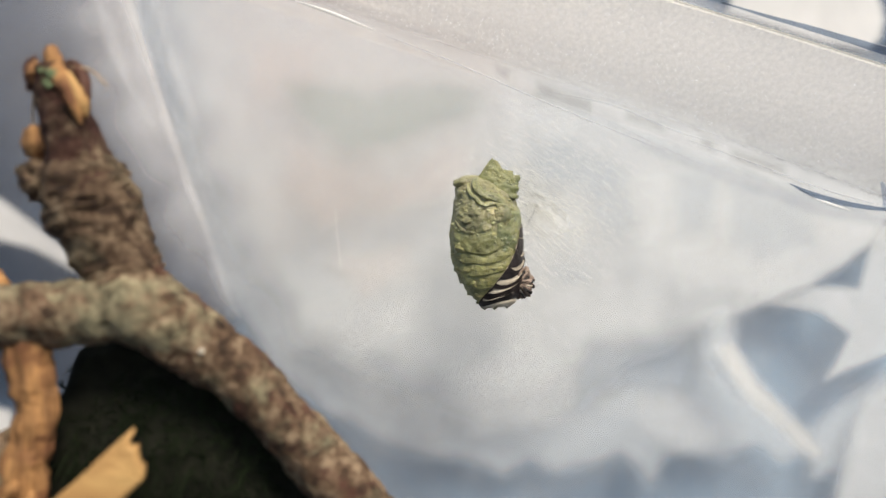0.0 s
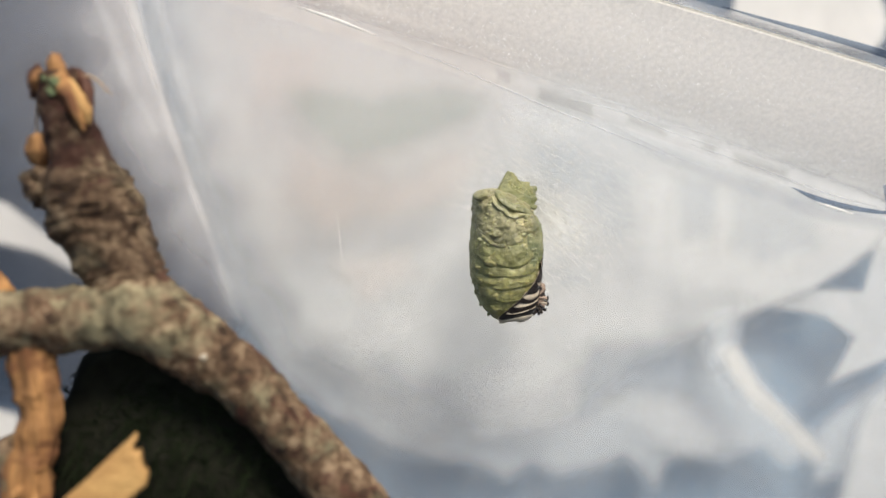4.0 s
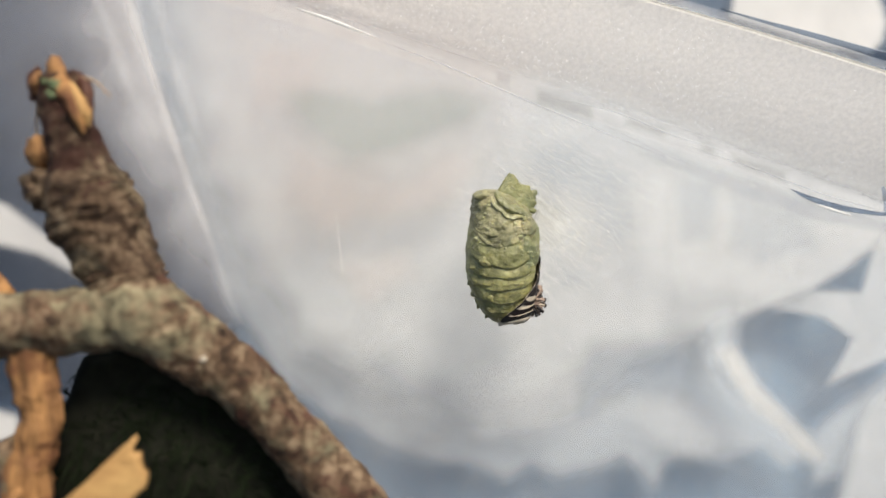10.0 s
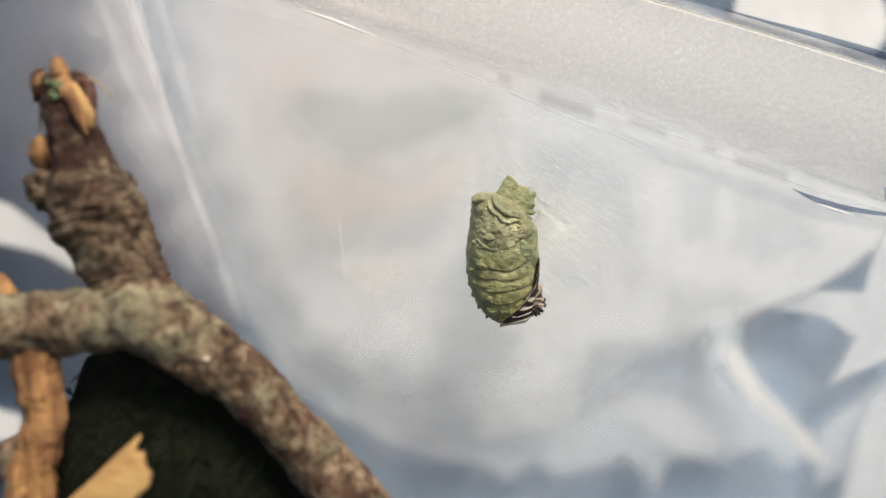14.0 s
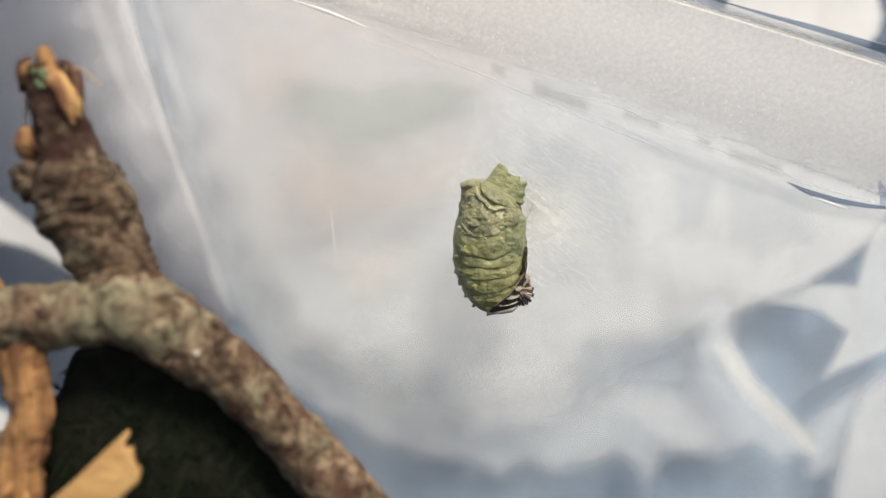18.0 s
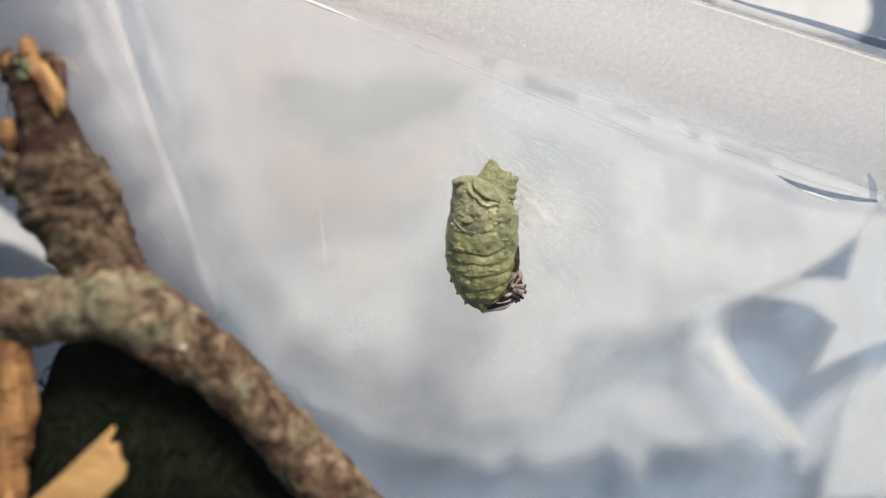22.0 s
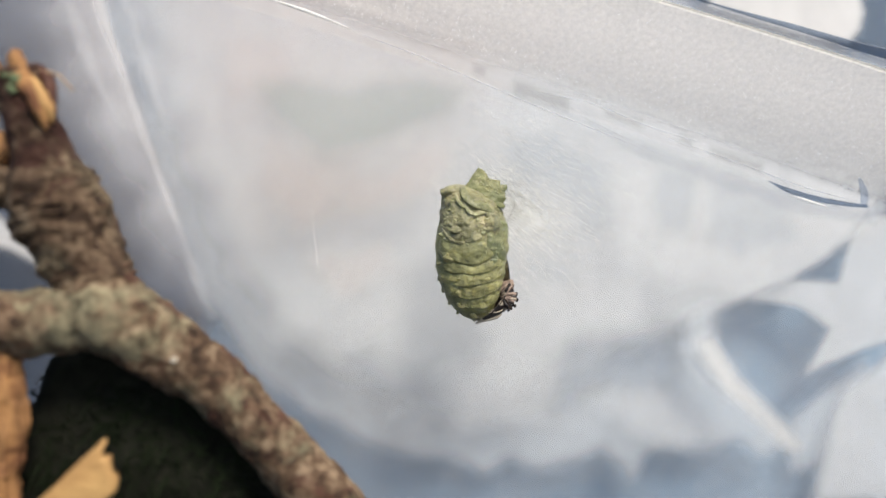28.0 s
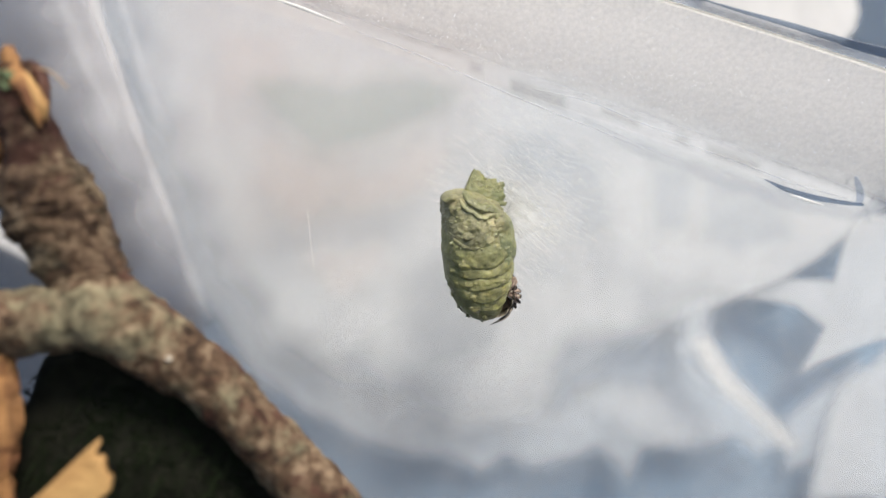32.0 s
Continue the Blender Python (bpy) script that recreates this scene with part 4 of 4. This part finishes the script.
def skin_patch(a0, a1, z0, z1, outs, na, nz, rough=0.1, scale=0.9, closed=False, edge=0.0, waves=None):
    """A piece of skin between two angles and two heights; outs(u, v) gives its height off the body."""
    verts, faces = [], []
    cols = na if closed else na + 1
    for j in range(nz + 1):
        v = j / nz
        for i in range(cols):
            u = i / na
            a, z = a0 + (a1 - a0) * u, z0 + (z1 - z0) * v
            if waves:
                a, z = waves(u, v, a, z)
            p = skin_at(a, z, 0)
            n1 = noise.noise(p * scale) + 0.5 * noise.noise(p * scale * 2.2) + 0.3 * noise.noise(p * scale * 5)
            verts.append(tuple(skin_at(a, z, outs(u, v) + rough * n1)))
    for j in range(nz):
        for i in range(na):
            i2 = (i + 1) % cols
            faces.append((j * cols + i, (j + 1) * cols + i, (j + 1) * cols + i2, j * cols + i2))
    return verts, faces


def back_at(x, z, out=0.0):
    """A place on the back, straight in from (x, z)."""
    cx, rx, ry = girth(z)
    s = min(0.995, abs((x - cx) / rx))
    return Vector((x, -ry * (1 - s ** 2.3) ** (1 / 2.3) - out, z))


def ridge(line, half, height, steps=60, across=10, wob=0.0):
    """A raised welt on the back along rows of (x, z), rounded off at its ends and sides."""
    rows = spline(line, max(2, steps // (len(line) - 1)))
    verts, faces = [], []
    n = len(rows)
    for i, p in enumerate(rows):
        d = rows[min(i + 1, n - 1)] - rows[max(i - 1, 0)]
        d = d / np.linalg.norm(d)
        end = min(1.0, 6 * min(i, n - 1 - i) / n) ** 0.5
        for k in range(across + 1):
            w = k / across * 2 - 1
            h = half * (0.25 + 0.75 * end) * (1 + wob * math.sin(i * 55 / n) * (1 if w > 0 else 0.3))
            x, z = p[0] - d[1] * w * h, p[1] + d[0] * w * h
            q = back_at(x, z)
            bumpy = 0.22 * noise.noise(Vector((x, 0, z)) * 1.1) + 0.12 * noise.noise(Vector((x, 3, z)) * 3)
            verts.append((x, q.y + 0.45 - (0.45 + height * end + bumpy * end) * (1 - w ** 4) ** 0.5, z))
    for i in range(n - 1):
        for k in range(across):
            a = i * (across + 1) + k
            faces.append((a, a + 1, a + across + 2, a + across + 1))
    return verts, faces


def chrysalis():
    c = thing("chrysalis", (0, 0, 0), "green butterfly chrysalis shedding its striped skin on the plastic wall", "chrysalis")
    # each ring of the abdomen swells towards its lower edge, rolls under there, and bows up round the flanks
    around = lambda a: min(1.35, 1 - math.cos(radians(a)))
    lip = lambda u, v: -0.16 + 0.30 * math.sin(min(1.0, v * 1.1) * math.pi * 0.5) - 0.40 * max(0.0, (v - 0.91) / 0.09) ** 2
    part("thorax", skin_patch(0, 360, 11.2, 1.5, lambda u, v: 0.12 * math.sin(v * 3.1) - 0.55 * max(0.0, (v - 0.93) / 0.07) ** 2, 140, 76, 0.33, 0.7, True,
                              waves=lambda u, v, a, z: (a, z + 3.6 * v ** 3 * around(a) + 0.15 * math.sin(radians(a) * 4) * v)), PUPA_TOP, c, "wrinkled olive-green thorax")
    tops = [2.9, -1.9, -3.8, -5.7, -8.0, -10.2]
    ends = [-2.35, -4.15, -6.05, -8.35, -10.55, -13.0]
    bows = [4.3, 3.8, 3.0, 1.9, 1.0, 0.0]
    spots = ((-25, -1.3, 1.5, 0.8), (-21, -3.3, 1.4, 0.75), (-19, -5.0, 1.3, 0.65), (-19, -7.3, 1.2, 0.85), (-18, -9.5, 1.0, 0.85), (2, -11.6, 0.7, 0.8), (24, -4.9, 1.0, 0.6), (30, -7.4, 0.9, 0.6), (-50, -2.6, 0.9, 0.5), (-48, -4.9, 0.9, 0.5))
    spines = ((-84, -3.1, 0.45), (-84, -5.4, 0.6), (-82, -7.4, 0.65), (-76, -9.5, 0.55), (-66, -11.2, 0.4))
    segments = []
    for k, (za, zb, bow) in enumerate(zip(tops, ends, bows)):
        over = bows[k - 1] if k else 3.6
        slant = lambda u, v, a, z, over=over, bow=bow: (a, z + (over + (bow - over) * v) * around(a) + 0.25 * math.sin(radians(a) + 0.5) + 0.16 * math.sin(radians(a) * 5 + z) + 0.3 * noise.noise(Vector((a * 0.03, z * 0.5, 7))))
        seg = part("abdomen_segment", skin_patch(0, 360, za, zb, lip, 140, 34, 0.17, 0.8, True, waves=slant), PUPA, c)
        segments.append((seg, (za + zb) / 2))
        # yellow spots down the back, and small spines on the flank
        for a, z, rx, rz in spots:
            if za - 0.45 >= z > zb - 0.0:
                part("yellow_spot", blob(tuple(skin_at(a, z + 0.3, -0.70)), (rx * 1.35, 0.75, rz * 1.3), 0.32, 0.9, 20, 28), YELLOW, seg)
        for a, z, w in spines:
            if za - 0.45 >= z > zb:
                p = skin_at(a, z, -0.2)
                part("spine", tube([(p.x + 0.5, p.y, p.z + 0.5, w), (p.x - 0.05, p.y, p.z - 0.1, w * 0.95), (p.x - 0.4, p.y, p.z - 0.6, 0.15)], 12, 5, 0.2, 1.3), PUPA, seg)
    # welts where thorax and abdomen meet on the flank
    for line, h in (([(-5.7, 4.6), (-5.2, 3.2), (-3.8, 1.6), (-2.1, 0.9), (-0.9, 0.9)], 0.36), ([(-5.9, 1.0), (-5.0, -0.3), (-3.4, -1.0)], 0.34)):
        part("crease_fold", ridge(line, h, 0.12), PUPA_TOP, c)
    rng = random.Random(4)
    grains = []
    for k in range(120):
        x, z = rng.uniform(-5.2, 5.4), rng.uniform(-1.0, 9.8)
        if k % 3 == 0:
            # thickest on the shoulder and across the saddle
            x, z = (rng.gauss(3.9, 0.9), rng.gauss(4.9, 0.7)) if k % 2 else (rng.gauss(-2.2, 1.8), rng.gauss(3.8, 1.3))
        p = back_at(min(5.6, x), z)
        w = rng.uniform(0.08, 0.36)
        grains.append(blob((p.x, p.y + (-0.2 if x > 2.4 and z < 6 else 0.08), z), (w * rng.uniform(0.8, 1.9), 0.15 + 0.15 * w, w), 0.5, 1.6, 8, 10))
    part("skin_granule", join(*grains), PUPA_RIM, c, "pale skin granules")
    # wing case on its right flank, with a lump at the shoulder
    part("wing_case", skin_patch(14, 104, 6.0, -2.6, lambda u, v: -0.35 + 0.95 * math.sin(math.pi * u) ** 0.5 * math.sin(math.pi * v) ** 0.5, 46, 46, 0.26, 0.6,
                                 waves=lambda u, v, a, z: (a + 30 * v * (1 - u) + 6 * math.sin(v * 7) * (1 - u), z)), PUPA_WING, c, "bluish-green wing case")
    part("shoulder_lump", blob(tuple(skin_at(37, 4.3, -1.0)), (2.2, 1.6, 2.3), 0.32, 0.7, 30, 40), PUPA_TOP, c)
    part("shoulder_lump", blob((-3.5, -2.4, 9.6), (2.1, 1.9, 1.05), 0.3, 0.8, 24, 32), PUPA_TOP, c)
    part("shoulder_lump", blob(tuple(skin_at(40, -1.7, -0.85)), (1.3, 1.1, 1.0), 0.35, 1.0, 20, 28), PUPA_WING, c)
    part("shoulder_lump", blob(tuple(skin_at(-22, 3.6, -0.85)), (1.7, 1.2, 0.9), 0.5, 0.9, 22, 30), PUPA_TOP, c)
    # collar plate behind the head, with a scalloped pale rim
    part("collar", ridge([(-1.7, 10.7), (-1.5, 9.5), (-0.6, 8.2), (0.7, 7.4), (2.1, 7.1), (3.8, 6.2)], 0.78, 0.7, 70, 18, 0.06), PUPA_COLLAR, c, "smooth olive-green collar")
    part("collar_rim", ridge([(-2.8, 9.6), (-2.6, 8.4), (-1.8, 7.4), (-1.0, 6.9), (-0.3, 6.1), (0.8, 5.8), (2.0, 6.1), (3.8, 6.0)], 0.42, 0.42, 77, 12, 0.08), PUPA_RIM, c, "pale scalloped collar rim")
    # head: a ragged wedge with two blunt horns
    n = 26
    verts, faces, lumps = [], [], []
    ca, cb, cc, cd = (np.array(p, float) for p in ((0.9, -1.0, 14.2), (5.9, -0.7, 10.9), (5.3, -1.8, 6.8), (-1.9, -2.4, 10.0)))
    for layer in (0, 1):
        for j in range(n + 1):
            for i in range(n + 1):
                u, v = i / n, j / n
                p = (ca * (1 - u) + cb * u) * (1 - v) + (cd * (1 - u) + cc * u) * v
                rag = 0.5 * noise.noise(Vector((u * 6, v * 6, 1.3))) + 0.3 * noise.noise(Vector((u * 15, v * 15, 4.3)))
                notch = (1 - v) * (0.55 * math.sin(math.pi * u) ** 1.5 + 0.25 * math.sin(u * 16))
                q = p + np.array((-0.35, 0, -0.6)) * notch + np.array((rag, 0, 0.8 * rag)) * (1.0 if min(u, v, 1 - u) < 0.03 else 0.2)
                dome = (u * (1 - u) * v * 4) ** 0.5 if v > 0 else 0
                q[1] += (-0.9 * dome - 0.35 * rag if layer == 0 else 2.4 * v + 0.5 * dome + 0.3)
                verts.append(tuple(q))
    m, lay = n + 1, (n + 1) ** 2
    for j in range(n):
        for i in range(n):
            a = j * m + i
            faces += [(a, a + m, a + m + 1, a + 1), (lay + a, lay + a + 1, lay + a + m + 1, lay + a + m)]
    for k in range(n):
        for a, b in ((k, k + 1), (n * m + k + 1, n * m + k), ((k + 1) * m, k * m), (k * m + n, (k + 1) * m + n)):
            faces.append((a, b, lay + b, lay + a))
    for k in range(90):
        u, v = rng.random(), rng.random() * 0.55
        p = (ca * (1 - u) + cb * u) * (1 - v) + (cd * (1 - u) + cc * u) * v
        w = rng.uniform(0.08, 0.2)
        lumps.append(blob((p[0] - 0.2, p[1] - 0.9 * (u * (1 - u) * v * 4) ** 0.5 + 0.05, p[2] - 0.4 * (1 - v)), (w * 1.3, 0.2, w), 0.4, 2.0, 6, 8))
    part("skin_granule", join(*lumps), PUPA_RIM, c, "pale skin granules")
    part("head", (verts, faces), PUPA_HEAD, c, "leaf-green head with two blunt horns")
    # the old larval skin, pushed back off the tail
    swell = lambda u, v: 0.40 + 0.5 * v ** 2 + 1.25 * v ** 3 * math.sin(math.pi * min(1.0, 0.12 + u * 1.1))
    wrap = lambda u, v, a, z: (a + 62 * (1 - u) * max(0.0, 1 - v) ** 1.1 - 72 * v ** 3 * (1 - u), z + 0.5 * math.sin(u * 9 + v * 5) * v)
    shell = part("shed_skin", skin_patch(18, 170, 3.0, -12.7, lambda u, v: swell(u, v) + 0.12 * math.sin(v * 60 + u * 4), 40, 48, 0.12, 1.2, waves=wrap), OLD_SKIN, c, "cream striped old larval skin")
    for k, v in enumerate((0.14, 0.30, 0.43, 0.55, 0.67, 0.78, 0.88)):
        h = 0.080 if k % 2 else 0.060
        stripe = lambda u, w, a, z, v=v, h=h: wrap(u, v + h * (w - 0.5) * 2 * (0.75 + 0.4 * math.sin(u * 7 + k)) + 0.02 * math.sin(u * 11), a, 3.0 - 15.7 * (v + h * (w - 0.5) * 2 * (0.75 + 0.4 * math.sin(u * 7 + k)) + 0.02 * math.sin(u * 11)))
        part("black_stripe", skin_patch(18, 170, 0, 1, lambda u, w, v=v: swell(u, v) + 0.16, 26, 4, 0.10, 1.2, waves=stripe), BLACK, shell, "black band")
    part("dark_hem", skin_patch(18, 170, 0, 1, lambda u, w: swell(u * 0.045, w * 0.86) + 0.18, 5, 40, 0.10, 1.2, waves=lambda u, w, a, z: wrap(u * 0.045 * (0.6 + 0.4 * math.sin(w * 40)), w * 0.86, 18 + 4.2 * u * (0.6 + 0.4 * math.sin(w * 40)), 3.0 - 13.5 * w)), BLACK, shell, "black crumpled edge")
    clump = part("skin_clump", blob((5.8, 0.4, -8.6), (1.8, 1.7, 2.6), 0.6, 0.9, 22, 28), PINK, c, "crumpled dry skin clump")
    rng = random.Random(2)
    for k in range(18):
        a = radians(64 - 7.6 * k + rng.uniform(-3, 3))
        l = rng.uniform(1.4, 3.0)
        e = (5.1 + l * math.cos(a) * 0.95, -1.3 + rng.uniform(-0.7, 0.7), -8.8 + l * math.sin(a))
        leg = part("skin_leg", tube([(4.7, -0.9, -8.8, 0.42), ((4.8 + e[0]) / 2 + rng.uniform(-0.3, 0.3), e[1] - 0.5, (e[2] - 8.7) / 2 + rng.uniform(-0.3, 0.3), 0.26), (*e, 0.14)], 8, 6, 0.5, 1.4), (PINK, BLACK, OLD_SKIN, PINK)[k % 4], clump)
        part("skin_tip", blob(e, (0.26, 0.26, 0.28), 0.4, 2.0, 6, 8), BLACK if k % 3 else PINK, clump)
    return c, shell, clump, segments


def girdle_thread():
    ob = new("silk_girdle", mesh_of("silk_girdle", *tube([(18.1, -0.2, 8.6, 0.05), (16.6, -4.0, 6.0, 0.05), (15.0, -8.0, 3.4, 0.05)], 6, 8), THREAD))
    tagged(ob, "single fine silk thread holding the chrysalis", "silk thread")


ground()
backdrop()
plastic_box()
white_film()
outer_sheets()
silk_pad()
branch()
wood_stick()
splinter()
moss()
PUPA_THING, OLD_SHELL, OLD_CLUMP, SEGMENTS = chrysalis()
girdle_thread()

# how the chrysalis wriggles: seconds, shift in metres from its rest, turn in degrees, bend of the tail in degrees
REST = (0.01011, -0.0095, 0.00082)
WRIGGLE = [
    (0, -0.00225, 0.00067, 0.00139, 2.85, 1.71, -12.42, 0, -6.81, 1.86),
    (0.5, -0.00049, -0.00113, 0.00056, -0.89, 1.52, -4.16, 1.42, -0.58, -0.3),
    (1, -0.00097, 0.00037, 0.00073, -0.06, 1.58, -7.53, 0.05, -2.02, 1.19),
    (1.5, -0.00121, 0.00121, 0.00083, 5.02, -0.28, -13.95, 0.16, -2.92, 1.6),
    (2, -0.00195, 0.00093, 0.0013, 3.18, 1.06, -12.71, 0.08, -6.18, 1.81),
    (2.5, -0.00169, 0.00025, 0.00144, -1.07, 3.8, -8.93, 0.15, -6.42, 1.35),
    (3, -0.00166, 0.00052, 0.001, 1.35, 0.71, -10.05, -0.26, -5.63, 1.64),
    (3.5, 0.00109, -0.001, -0.00015, 0.89, -3.05, 7.72, 1.49, 5.73, -1.9),
    (5.5, -0.00022, 0.00109, 0.00031, 3.81, -0.01, -7.24, -0.11, 0.09, 1.09),
    (6, -0.0006, 0.00093, 0.00053, 1.46, 2.11, -7.45, 0.19, -2.63, 2.43),
    (6.5, -0.00064, 0.00117, 0.0006, 4.75, 0.32, -8.41, -0.76, -2.43, 5.4),
    (7, 0.00001, 0.00087, 0.00034, 2.34, -0.62, -4.12, 0.46, 1.52, 2.1),
    (7.5, 0.0001, -0.00014, 0.00044, -1.05, 1.64, -2.57, 1.9, 0.55, 0.24),
    (8, -0.00049, 0.00102, 0.00068, 3.98, 0.77, -5.86, -0.31, -2.37, 3.1),
    (8.5, -0.00098, 0.00045, 0.00117, 3.38, 2.77, -7.56, -0.53, -4.57, 3.11),
    (9, -0.00008, 0.00052, 0.00024, 2.87, -0.12, -3.35, 0.02, -0.41, 2.31),
    (9.5, -0.00046, 0.00056, 0.00076, 0.03, 3.31, -4.79, 0.47, -3.04, 0.52),
    (10, 0.00041, -0.00132, -0.00017, -0.48, 1.09, 4.48, 3.08, 0.39, -5),
    (10.5, 0.00025, -0.00038, -0.00021, -0.75, 1.69, 1.25, 1.84, -0.5, -3.64),
    (11, 0.00005, 0.00104, 0.00006, 2.23, 1.1, -0.28, 0.16, -1.93, -2.47),
    (11.5, -0.00033, 0.00008, 0.00044, -1.12, 3.91, -2.91, 0.83, -2.13, -2.17),
    (12, 0.00104, -0.00225, -0.00103, -2.54, -1.98, 12.07, 4.08, 6.49, 0.01),
    (12.5, 0.00135, -0.00098, -0.0011, -1.24, -2.72, 5.8, 2.49, 5.05, 0.66),
    (13, 0.00072, 0.00028, -0.00098, 0.07, -1.83, -0.16, 1.42, 3.41, 1.52),
    (13.5, 0.00053, 0.00053, -0.00082, 0.76, -1.25, 1.35, 1.97, 2.55, -1.4),
    (14, 0.00016, 0.00115, -0.00037, 3.09, 0.47, -0.87, -0.3, 0.2, -2.1),
    (14.5, -0.0003, 0.00054, 0.00001, 1.17, 2.4, -3.17, 1.08, 0.31, -0.53),
    (16.5, -0.00045, 0.00113, 0.00013, 6.76, 0.44, -4.65, -1.52, 0.07, 0.43),
    (17, -0.00074, 0.00061, 0.00044, 3.78, 3.97, -5.02, -1.45, -2.73, -1.28),
    (17.5, -0.0007, 0.00121, 0.00019, 8.09, 0.32, -5.58, -1.92, -1.99, 1.35),
    (18, -0.00096, 0.00059, 0.0005, 1.9, 4.04, -6.1, -0.36, -3.03, -0.45),
    (18.5, -0.00105, -0.00022, 0.00062, 0.97, 5.06, -6.02, -0.21, -4.55, -0.46),
    (19, -0.00016, -0.00084, -0.00026, 3.4, 1.23, -2.84, -1.75, 0.87, -0.04),
    (19.5, 0.0008, -0.00201, -0.00091, -0.32, 0.95, 4.79, 1.13, 4.76, -1),
    (20, 0.00088, -0.00014, -0.00141, 2.23, -2.19, 2.96, 0.4, 4.89, 3.03),
    (20.5, 0.00035, 0.00026, -0.00103, 1.42, -0.16, 2.33, 0.63, 2.52, -2.03),
    (21, -0.00031, -0.00027, -0.00059, -0.68, 2.47, 0.26, 1.22, -0.59, -4.08),
    (21.5, -0.00008, 0.00036, -0.00027, 2.27, 1.03, -1.9, 0.17, -0.21, -2.01),
    (22, -0.0005, 0.0004, -0.00001, 1.6, 2.76, -4.57, -0.18, -1.19, -0.87),
    (22.5, -0.0004, -0.00019, -0.00006, 2.84, 2.24, -3.63, -0.26, -1.2, 0.83),
    (23, -0.00019, -0.00062, -0.00032, 1.1, 2.96, 1.43, 0.86, -0.96, -3.4),
    (23.5, -0.00058, 0.00014, 0.0002, 3.27, 3, -2.04, -0.91, -1.42, -2.68),
    (24, -0.00073, -0.001, 0.00041, 0.18, 4.9, -2.54, -0.09, -2.31, -3.46),
    (24.5, 0.00026, -0.00142, -0.00023, 1.52, 0.52, -0.05, -0.07, 1.95, -2.12),
    (25, 0.00101, -0.00153, -0.00052, 1.87, -2.02, 4.62, 0.34, 4.21, -2.4),
    (25.5, 0.00106, -0.00031, -0.00062, 4.06, -4.36, 4.76, -0.35, 4.01, -1.42),
    (27.5, -0.00045, -0.00021, -0.00029, 2.58, 0, -4.52, -0.77, 0.21, 0.39),
    (28, -0.00082, -0.00025, -0.00035, 0.67, 1.63, -6.33, -0.86, -1.59, 0.49),
    (28.5, -0.00033, -0.00053, -0.00049, 2.89, -0.72, -2.87, -0.33, -1.05, 2.53),
    (29, -0.00065, -0.00043, -0.00061, 2.36, -0.4, -1.78, 0.34, -1.45, 3.13),
    (29.5, -0.00018, -0.00061, -0.00067, 0.43, 0.15, -1.19, 0.87, 0.99, -1.93),
    (30, -0.00043, 0.00005, -0.00022, 3.46, 0.84, -4.18, -0.79, -0.71, -0.36),
    (30.5, -0.00071, -0.00112, -0.00006, 1.25, 2.07, -1.82, -0.99, -1.3, -1.24),
    (31, 0.00034, -0.00082, -0.00081, 1.77, -2.34, 2.86, -0.4, 2.37, -0.22),
    (31.5, 0.00105, -0.00132, -0.00078, 0.55, -4.19, 5.98, 0.29, 6.23, -1.77),
    (32, 0.00102, -0.00033, -0.00094, 4.54, -8.4, 5.68, -0.04, 5.69, -0.31),
]
# how the old skin slips back round the tail: seconds, turn round the body, slip downwards in millimetres
SHEDDING = [(0, 0, 0), (3, 3, 0), (6, 9, 0), (9, 18, 0), (13, 29, -0.2), (17, 30, -0.2), (20, 42, -0.2), (24, 48, -0.3), (28, 58, -0.4), (32, 68, -0.5)]
CLUMPING = [(0, 0), (6, 3), (13, 5), (20, 6), (28, 12), (32, 24)]


def between(rows, t, k):
    """Column k of rows of seconds and numbers, at a time."""
    return float(np.interp(t, [q[0] for q in rows], [q[k] for q in rows]))


def bent(share, row, turn=0.0, slip=0.0):
    """The pose of a piece of the abdomen that takes its share of the bend."""
    pivot = Matrix.Translation((0, 0, 0.001))
    return pivot @ pose(0, 0, 0, row[7] * share, row[8] * share, row[9] * share) @ pivot.inverted() @ pose(0, 0, slip * 0.001, 0, 0, turn)


def motions():
    walk(PUPA_THING, [(r[0], pose(REST[0] + r[1], REST[1] + r[2], REST[2] + r[3], *r[4:7])) for r in WRIGGLE])
    for segment, z in SEGMENTS:
        share = max(0.0, min(1.0, (1 - z) / 10))
        walk(segment, [(r[0], bent(share, r)) for r in WRIGGLE])
    walk(OLD_SHELL, [(r[0], bent(0.75, r, between(SHEDDING, r[0], 1), between(SHEDDING, r[0], 2))) for r in WRIGGLE])
    walk(OLD_CLUMP, [(r[0], bent(0.9, r, between(CLUMPING, r[0], 1))) for r in WRIGGLE])


motions()
